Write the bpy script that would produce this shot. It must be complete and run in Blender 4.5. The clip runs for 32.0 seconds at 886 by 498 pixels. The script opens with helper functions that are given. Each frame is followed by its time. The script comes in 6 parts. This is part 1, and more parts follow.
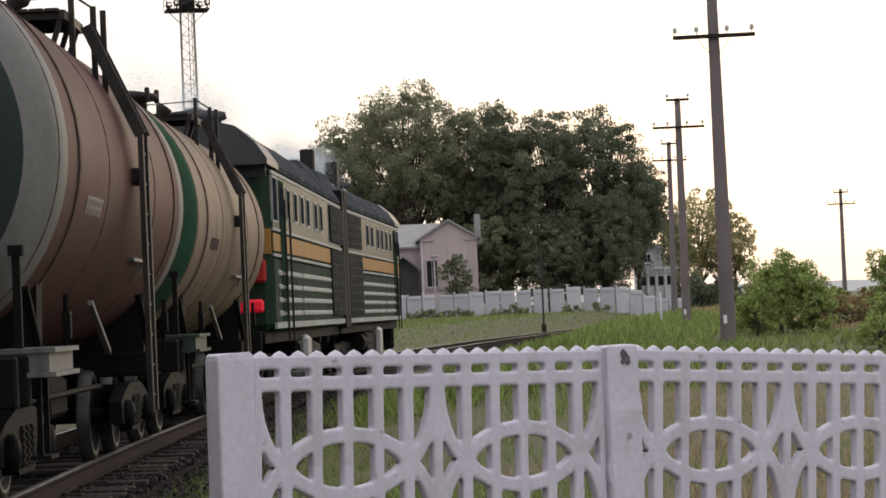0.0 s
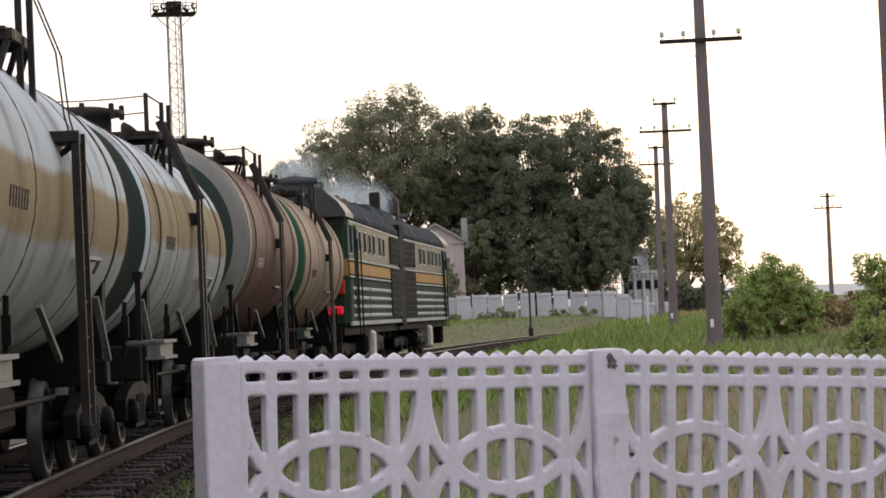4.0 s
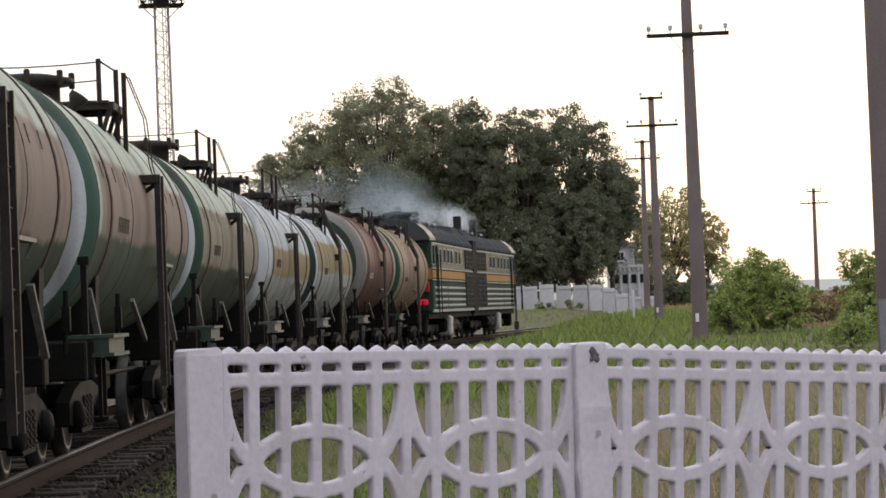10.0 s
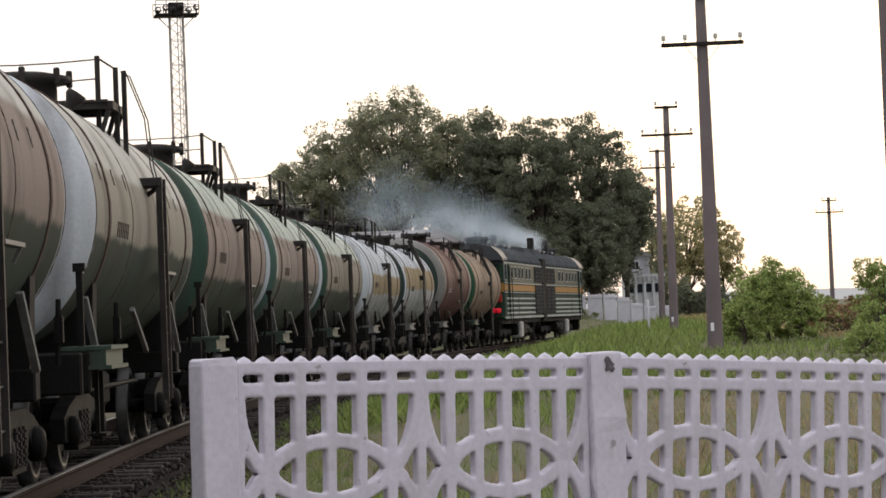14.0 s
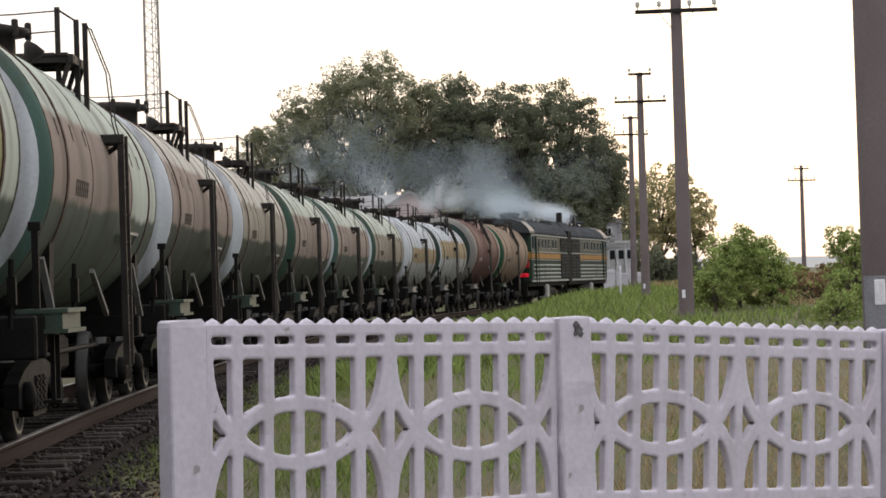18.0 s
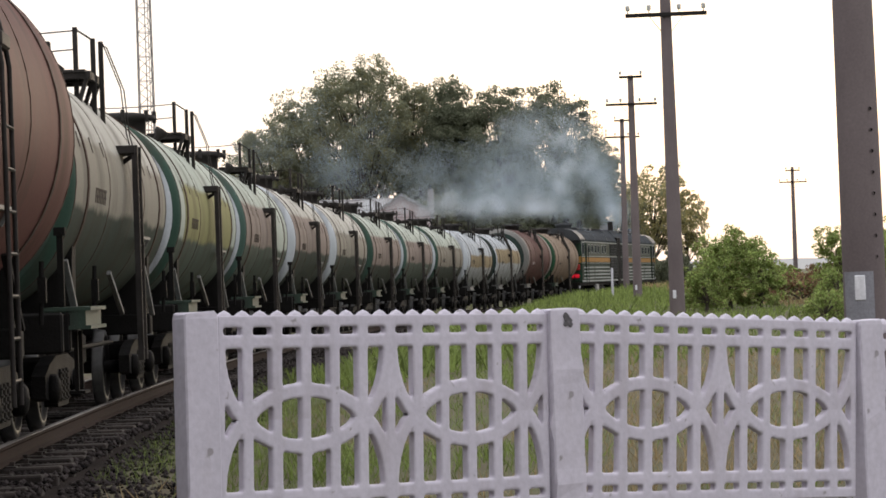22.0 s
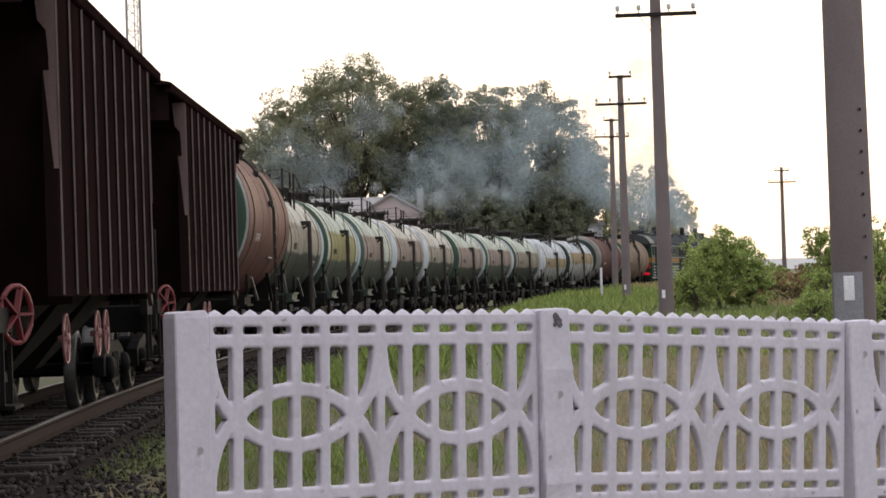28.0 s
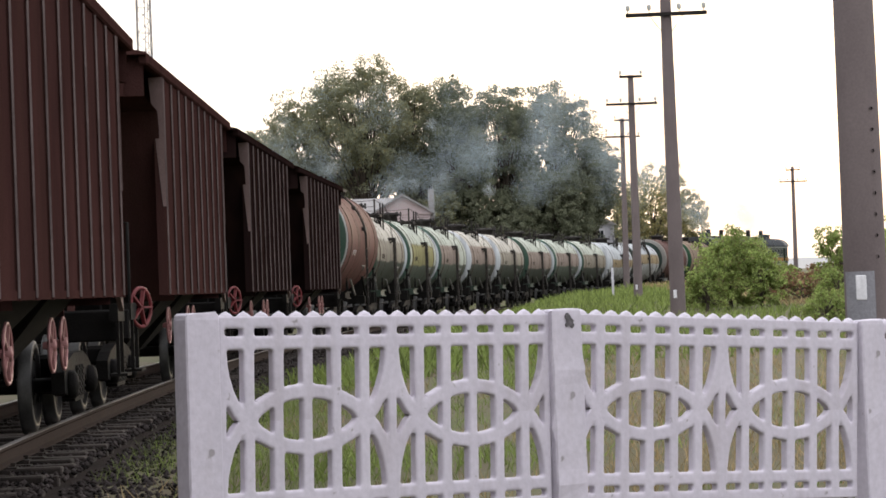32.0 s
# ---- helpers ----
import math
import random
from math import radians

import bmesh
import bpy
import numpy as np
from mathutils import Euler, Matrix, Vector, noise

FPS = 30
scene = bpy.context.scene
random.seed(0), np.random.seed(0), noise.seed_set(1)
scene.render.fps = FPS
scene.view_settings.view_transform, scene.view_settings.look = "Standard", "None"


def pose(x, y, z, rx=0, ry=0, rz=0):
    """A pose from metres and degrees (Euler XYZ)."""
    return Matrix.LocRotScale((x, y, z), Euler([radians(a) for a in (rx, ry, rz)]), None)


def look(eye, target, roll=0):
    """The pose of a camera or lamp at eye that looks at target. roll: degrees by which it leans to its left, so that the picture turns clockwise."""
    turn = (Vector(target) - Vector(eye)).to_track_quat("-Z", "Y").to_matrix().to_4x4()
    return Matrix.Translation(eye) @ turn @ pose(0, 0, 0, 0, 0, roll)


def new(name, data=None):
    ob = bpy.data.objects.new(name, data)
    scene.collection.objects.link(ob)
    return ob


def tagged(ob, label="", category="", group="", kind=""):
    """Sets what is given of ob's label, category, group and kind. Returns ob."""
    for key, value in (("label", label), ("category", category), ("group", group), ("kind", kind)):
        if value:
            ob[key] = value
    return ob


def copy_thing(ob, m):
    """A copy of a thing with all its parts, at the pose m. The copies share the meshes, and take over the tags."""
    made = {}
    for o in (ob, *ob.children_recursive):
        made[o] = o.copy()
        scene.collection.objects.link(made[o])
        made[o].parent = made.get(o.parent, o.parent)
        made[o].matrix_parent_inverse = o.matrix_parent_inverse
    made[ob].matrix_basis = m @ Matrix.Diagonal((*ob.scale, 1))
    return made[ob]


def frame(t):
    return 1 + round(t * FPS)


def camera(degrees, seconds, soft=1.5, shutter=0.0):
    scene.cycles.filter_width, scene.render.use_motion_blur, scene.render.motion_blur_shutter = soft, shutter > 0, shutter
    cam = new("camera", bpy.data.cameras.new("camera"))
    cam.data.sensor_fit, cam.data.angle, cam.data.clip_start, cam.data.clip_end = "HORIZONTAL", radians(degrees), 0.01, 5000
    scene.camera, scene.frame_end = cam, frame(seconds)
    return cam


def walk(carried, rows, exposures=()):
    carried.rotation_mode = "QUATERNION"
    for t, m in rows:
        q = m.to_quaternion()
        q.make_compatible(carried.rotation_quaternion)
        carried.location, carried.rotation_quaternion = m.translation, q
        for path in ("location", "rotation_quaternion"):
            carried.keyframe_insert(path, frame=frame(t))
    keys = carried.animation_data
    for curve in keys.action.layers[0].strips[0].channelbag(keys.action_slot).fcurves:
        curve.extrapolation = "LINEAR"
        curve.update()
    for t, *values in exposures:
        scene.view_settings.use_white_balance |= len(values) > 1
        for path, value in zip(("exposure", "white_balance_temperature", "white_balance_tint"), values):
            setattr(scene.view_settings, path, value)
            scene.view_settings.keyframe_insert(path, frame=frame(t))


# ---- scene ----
cam = camera(19.797, 32.0, soft=1.7)
CAMERA_ROWS = [
    (0.0, pose(-0.019, 0.201, 1.422, 91.423, 2.505, 1.144)),
    (0.5, pose(-0.017, 0.202, 1.424, 91.396, 2.539, 1.133)),
    (1.0, pose(-0.015, 0.209, 1.423, 91.416, 2.613, 0.984)),
    (1.5, pose(-0.016, 0.213, 1.427, 91.452, 2.846, 0.959)),
    (2.0, pose(-0.012, 0.192, 1.424, 91.520, 2.485, 1.005)),
    (2.5, pose(-0.014, 0.205, 1.425, 91.551, 2.280, 1.006)),
    (3.0, pose(-0.019, 0.214, 1.426, 91.538, 2.218, 0.846)),
    (3.5, pose(-0.017, 0.210, 1.423, 91.520, 2.538, 0.858)),
    (5.5, pose(-0.015, 0.216, 1.420, 91.427, 2.094, 0.666)),
    (6.0, pose(-0.011, 0.211, 1.419, 91.406, 1.972, 0.571)),
    (6.5, pose(-0.008, 0.206, 1.425, 91.449, 2.074, 0.466)),
    (7.0, pose(-0.005, 0.204, 1.425, 91.429, 2.053, 0.500)),
    (7.5, pose(-0.009, 0.211, 1.421, 91.344, 1.942, 0.562)),
    (8.0, pose(-0.008, 0.214, 1.423, 91.276, 2.076, 0.569)),
    (8.5, pose(-0.007, 0.209, 1.423, 91.367, 2.166, 0.512)),
    (9.0, pose(-0.006, 0.195, 1.421, 91.449, 2.087, 0.502)),
    (9.5, pose(-0.007, 0.207, 1.422, 91.361, 2.329, 0.549)),
    (10.0, pose(-0.002, 0.204, 1.420, 91.329, 2.189, 0.536)),
    (10.5, pose(-0.001, 0.204, 1.421, 91.381, 2.184, 0.733)),
    (11.0, pose(-0.003, 0.193, 1.422, 91.419, 2.199, 0.717)),
    (11.5, pose(-0.005, 0.203, 1.418, 91.523, 2.077, 0.715)),
    (12.0, pose(-0.001, 0.191, 1.425, 91.540, 2.159, 0.715)),
    (12.5, pose(-0.002, 0.204, 1.421, 91.485, 2.280, 0.709)),
    (13.0, pose(0.001, 0.212, 1.417, 91.598, 2.196, 0.752)),
    (13.5, pose(-0.003, 0.206, 1.421, 91.590, 2.280, 0.900)),
    (15.5, pose(0.001, 0.213, 1.418, 91.343, 1.905, 0.658)),
    (16.0, pose(0.002, 0.213, 1.416, 91.257, 1.872, 0.663)),
    (16.5, pose(0.005, 0.199, 1.415, 91.161, 1.872, 0.655)),
    (17.0, pose(0.007, 0.188, 1.413, 91.009, 1.756, 0.443)),
    (17.5, pose(0.010, 0.197, 1.416, 90.919, 1.832, 0.369)),
    (18.0, pose(0.012, 0.205, 1.413, 90.750, 1.790, 0.248)),
    (18.5, pose(0.010, 0.211, 1.413, 90.783, 1.595, 0.182)),
    (19.0, pose(0.004, 0.209, 1.412, 90.674, 1.539, 0.059)),
    (19.5, pose(0.005, 0.189, 1.411, 90.577, 1.718, -0.007)),
    (20.0, pose(0.006, 0.207, 1.411, 90.629, 1.714, 0.023)),
    (20.5, pose(0.005, 0.204, 1.413, 90.626, 1.780, 0.056)),
    (21.0, pose(0.004, -0.000, 1.401, 90.655, 1.926, 0.130)),
    (21.5, pose(-0.006, -0.323, 1.381, 90.735, 1.979, 0.104)),
    (22.0, pose(-0.008, -0.495, 1.368, 90.821, 2.047, 0.084)),
    (22.5, pose(-0.010, -0.491, 1.372, 90.884, 2.134, 0.058)),
    (23.0, pose(-0.009, -0.514, 1.374, 90.758, 2.096, 0.048)),
    (23.5, pose(-0.009, -0.516, 1.369, 90.742, 2.224, 0.047)),
    (24.0, pose(-0.010, -0.495, 1.373, 90.788, 2.208, 0.024)),
    (24.5, pose(-0.006, -0.500, 1.374, 90.826, 2.241, 0.068)),
    (25.0, pose(-0.004, -0.490, 1.365, 90.862, 2.187, 0.105)),
    (25.5, pose(-0.009, -0.500, 1.374, 90.821, 2.121, 0.116)),
    (27.5, pose(-0.010, -0.494, 1.375, 90.784, 1.901, -0.090)),
    (28.0, pose(-0.013, -0.519, 1.372, 90.792, 1.901, -0.164)),
    (28.5, pose(-0.011, -0.509, 1.367, 90.854, 1.937, -0.223)),
    (29.0, pose(-0.009, -0.532, 1.368, 90.830, 2.112, -0.244)),
    (29.5, pose(-0.009, -0.510, 1.370, 90.857, 2.071, -0.158)),
    (30.0, pose(-0.011, -0.508, 1.361, 90.896, 2.230, -0.072)),
    (30.5, pose(-0.017, -0.503, 1.372, 90.738, 1.823, -0.041)),
    (31.0, pose(-0.018, -0.478, 1.371, 90.736, 2.061, -0.014)),
    (31.5, pose(-0.016, -0.483, 1.370, 90.845, 1.936, 0.052)),
    (32.0, pose(-0.013, -0.486, 1.372, 90.817, 2.109, 0.090)),
]
walk(cam, CAMERA_ROWS, exposures=[(0.0, -0.10), (1.0, 0.13), (2.0, 0.16), (3.0, 0.10), (5.5, -0.03), (7.0, -0.04), (8.0, 0.02), (11.5, 0.0), (13.0, -0.04), (19.0, 0.06), (25.0, 0.08), (30.0, 0.24), (32.0, 0.42)])

# ---- light: hazy low sun ahead and to the right, bright evening sky ----
SUN_AZ, SUN_EL = 11.0, 6.0
world = bpy.data.worlds.new("evening_sky")
scene.world = world
world.use_nodes = True
wn = world.node_tree.nodes
wl = world.node_tree.links
sky = wn.new("ShaderNodeTexSky")
sky.sky_type = "NISHITA"
sky.sun_disc = False
sky.sun_elevation = radians(SUN_EL)
sky.sun_rotation = radians(SUN_AZ)
sky.air_density = 1.0
sky.dust_density = 3.0
sky.ozone_density = 2.0
bg = wn["Background"]
bg.inputs["Strength"].default_value = 0.027
wl.new(sky.outputs[0], bg.inputs[0])
# thin bright cloud all over the sky, denser light overhead than at the horizon
veil = wn.new("ShaderNodeBackground")
veil.inputs["Color"].default_value = (0.975, 0.965, 1.0, 1)
sky_way = wn.new("ShaderNodeTexCoord")
sky_xyz = wn.new("ShaderNodeSeparateXYZ")
sky_rise = wn.new("ShaderNodeMapRange")
sky_rise.inputs["To Min"].default_value, sky_rise.inputs["To Max"].default_value = 0.86, 1.75
wl.new(sky_way.outputs["Generated"], sky_xyz.inputs[0])
wl.new(sky_xyz.outputs["Z"], sky_rise.inputs[0])
wl.new(sky_rise.outputs[0], veil.inputs["Strength"])
both = wn.new("ShaderNodeAddShader")
wl.new(bg.outputs[0], both.inputs[0])
wl.new(veil.outputs[0], both.inputs[1])
wl.new(both.outputs[0], wn["World Output"].inputs["Surface"])
sun_data = bpy.data.lights.new("sun", "SUN")
sun_data.energy = 0.28
sun_data.angle = radians(14.0)
sun_data.color = (1.0, 0.80, 0.58)
sun = new("sun", sun_data)
az, el = radians(SUN_AZ), radians(SUN_EL)
sun_dir = Vector((math.sin(az) * math.cos(el), math.cos(az) * math.cos(el), math.sin(el)))
sun.matrix_world = look(sun_dir * 300, (0, 0, 0))


# ---- materials ----
def mat(name, a, b=None, scale=3.0, rough=0.7, metal=0.0, bump=0.15, fine=40.0, streak=0.0, dirt=None, dirt_amount=0.0,
        translucent=0.0, per_object=0.0, island=0.0, spec=0.22, mix=0.55, spots=None, bands=None):
    """A surface with colour variation at two scales, relief, and streaks or dirt."""
    m = bpy.data.materials.new(name)
    m.use_nodes = True
    n, l = m.node_tree.nodes, m.node_tree.links
    bsdf = n["Principled BSDF"]
    b = b or tuple(c * 0.7 for c in a)
    tc = n.new("ShaderNodeTexCoord")
    n1 = n.new("ShaderNodeTexNoise")
    n1.inputs["Scale"].default_value, n1.inputs["Detail"].default_value, n1.inputs["Roughness"].default_value = scale, 6, 0.6
    n2 = n.new("ShaderNodeTexNoise")
    n2.inputs["Scale"].default_value, n2.inputs["Detail"].default_value = fine, 4
    mp = n.new("ShaderNodeMapping")
    mp.inputs["Scale"].default_value = (1, 1, 1 - 0.93 * streak)
    l.new(tc.outputs["Object"], mp.inputs[0])
    l.new(mp.outputs[0], n1.inputs["Vector"])
    l.new(tc.outputs["Object"], n2.inputs["Vector"])
    ramp = n.new("ShaderNodeValToRGB")
    ramp.color_ramp.elements[0].position, ramp.color_ramp.elements[1].position = 0.5 - mix / 2 + 0.05, 0.5 + mix / 2 - 0.05
    ramp.color_ramp.elements[0].color, ramp.color_ramp.elements[1].color = (*b, 1), (*a, 1)
    l.new(n1.outputs["Fac"], ramp.inputs[0])
    col = ramp.outputs[0]
    if bands:
        # painted bands along a tank: a band of colour between two heights, another below it, with worn edges
        band, lower, z0, z1, y0, y1 = bands
        xyz = n.new("ShaderNodeSeparateXYZ")
        l.new(tc.outputs["Object"], xyz.inputs[0])
        wob = n.new("ShaderNodeMath")
        wob.operation = "MULTIPLY_ADD"
        wob.inputs[1].default_value = 0.30
        l.new(n1.outputs["Fac"], wob.inputs[0])
        l.new(xyz.outputs["Z"], wob.inputs[2])

        def ease(src, v0, v1):
            r = n.new("ShaderNodeMapRange")
            r.interpolation_type = "SMOOTHSTEP"
            r.inputs["From Min"].default_value, r.inputs["From Max"].default_value = min(v0, v1), max(v0, v1)
            r.inputs["To Min"].default_value, r.inputs["To Max"].default_value = (0, 1) if v0 < v1 else (1, 0)
            l.new(src, r.inputs[0])
            return r.outputs[0]

        def lay(fac, colour, under):
            k = n.new("ShaderNodeMixRGB")
            k.inputs[2].default_value = (*colour, 1)
            l.new(fac, k.inputs[0])
            l.new(under, k.inputs[1])
            return k.outputs[0]
        inside = n.new("ShaderNodeMath")
        inside.operation = "MULTIPLY"
        l.new(ease(wob.outputs[0], z1 + 0.23, z1 + 0.12), inside.inputs[0])
        along = n.new("ShaderNodeMath")
        along.operation = "MULTIPLY"
        l.new(ease(xyz.outputs["Y"], y0 - 0.10, y0 + 0.05), along.inputs[0])
        l.new(ease(xyz.outputs["Y"], y1 + 0.10, y1 - 0.05), along.inputs[1])
        l.new(along.outputs[0], inside.inputs[1])
        col = lay(inside.outputs[0], band, col)
        col = lay(ease(wob.outputs[0], z0 + 0.20, z0 + 0.10), lower, col)
    hs = n.new("ShaderNodeMixRGB")
    hs.blend_type = "MULTIPLY"
    hs.inputs[0].default_value = 0.35
    l.new(col, hs.inputs[1])
    l.new(n2.outputs["Color"], hs.inputs[2])
    bw = n.new("ShaderNodeMapRange")
    bw.inputs["From Min"].default_value, bw.inputs["From Max"].default_value = 0.3, 0.7
    bw.inputs["To Min"].default_value, bw.inputs["To Max"].default_value = 0.75, 1.15
    l.new(n2.outputs["Fac"], bw.inputs[0])
    l.new(bw.outputs[0], hs.inputs[2])
    col = hs.outputs[0]
    if dirt:
        n3 = n.new("ShaderNodeTexNoise")
        n3.inputs["Scale"].default_value, n3.inputs["Detail"].default_value = scale * 1.7, 8
        mp3 = n.new("ShaderNodeMapping")
        mp3.inputs["Scale"].default_value = (1, 1, 0.18)
        mp3.inputs["Location"].default_value = (3.1, 7.7, 1.3)
        l.new(tc.outputs["Object"], mp3.inputs[0])
        l.new(mp3.outputs[0], n3.inputs["Vector"])
        r3 = n.new("ShaderNodeMapRange")
        r3.inputs["From Min"].default_value, r3.inputs["From Max"].default_value = 0.52, 0.72
        r3.inputs["To Max"].default_value = dirt_amount
        l.new(n3.outputs["Fac"], r3.inputs[0])
        dm = n.new("ShaderNodeMixRGB")
        dm.inputs[2].default_value = (*dirt, 1)
        l.new(r3.outputs[0], dm.inputs[0])
        l.new(col, dm.inputs[1])
        col = dm.outputs[0]
    if spots:
        n4 = n.new("ShaderNodeTexNoise")
        n4.inputs["Scale"].default_value, n4.inputs["Detail"].default_value = 13.0, 5
        l.new(tc.outputs["Object"], n4.inputs["Vector"])
        r4 = n.new("ShaderNodeMapRange")
        r4.inputs["From Min"].default_value, r4.inputs["From Max"].default_value = 0.67, 0.72
        r4.inputs["To Max"].default_value = 0.75
        l.new(n4.outputs["Fac"], r4.inputs[0])
        sm = n.new("ShaderNodeMixRGB")
        sm.inputs[2].default_value = (*spots, 1)
        l.new(r4.outputs[0], sm.inputs[0])
        l.new(col, sm.inputs[1])
        col = sm.outputs[0]
    if per_object or island:
        src = n.new("ShaderNodeObjectInfo").outputs["Random"] if per_object else n.new("ShaderNodeNewGeometry").outputs["Random Per Island"]
        k = per_object or island
        vr = n.new("ShaderNodeMapRange")
        vr.inputs["To Min"].default_value, vr.inputs["To Max"].default_value = 1 - k, 1 + k
        l.new(src, vr.inputs[0])
        vm = n.new("ShaderNodeMixRGB")
        vm.blend_type = "MULTIPLY"
        vm.inputs[0].default_value = 1
        l.new(col, vm.inputs[1])
        l.new(vr.outputs[0], vm.inputs[2])
        col = vm.outputs[0]
    l.new(col, bsdf.inputs["Base Color"])
    rr = n.new("ShaderNodeMapRange")
    rr.inputs["To Min"].default_value, rr.inputs["To Max"].default_value = max(0.05, rough - 0.12), min(1, rough + 0.12)
    l.new(n1.outputs["Fac"], rr.inputs[0])
    l.new(rr.outputs[0], bsdf.inputs["Roughness"])
    bsdf.inputs["Metallic"].default_value = metal
    bsdf.inputs["Specular IOR Level"].default_value = spec
    if bump:
        bp = n.new("ShaderNodeBump")
        bp.inputs["Strength"].default_value, bp.inputs["Distance"].default_value = bump, 0.02
        l.new(n2.outputs["Fac"], bp.inputs["Height"])
        l.new(bp.outputs[0], bsdf.inputs["Normal"])
    if translucent:
        tr = n.new("ShaderNodeBsdfTranslucent")
        l.new(col, tr.inputs["Color"])
        mx = n.new("ShaderNodeMixShader")
        mx.inputs[0].default_value = translucent
        l.new(bsdf.outputs[0], mx.inputs[1])
        l.new(tr.outputs[0], mx.inputs[2])
        l.new(mx.outputs[0], n["Material Output"].inputs["Surface"])
    return m


def glow(name, colour, strength):
    m = bpy.data.materials.new(name)
    m.use_nodes = True
    b = m.node_tree.nodes["Principled BSDF"]
    b.inputs["Base Color"].default_value = (*colour, 1)
    b.inputs["Emission Color"].default_value = (*colour, 1)
    b.inputs["Emission Strength"].default_value = strength
    return m


def glass(name, colour=(0.02, 0.025, 0.03)):
    m = bpy.data.materials.new(name)
    m.use_nodes = True
    b = m.node_tree.nodes["Principled BSDF"]
    b.inputs["Base Color"].default_value = (*colour, 1)
    b.inputs["Roughness"].default_value = 0.5
    b.inputs["Specular IOR Level"].default_value = 0.0
    return m


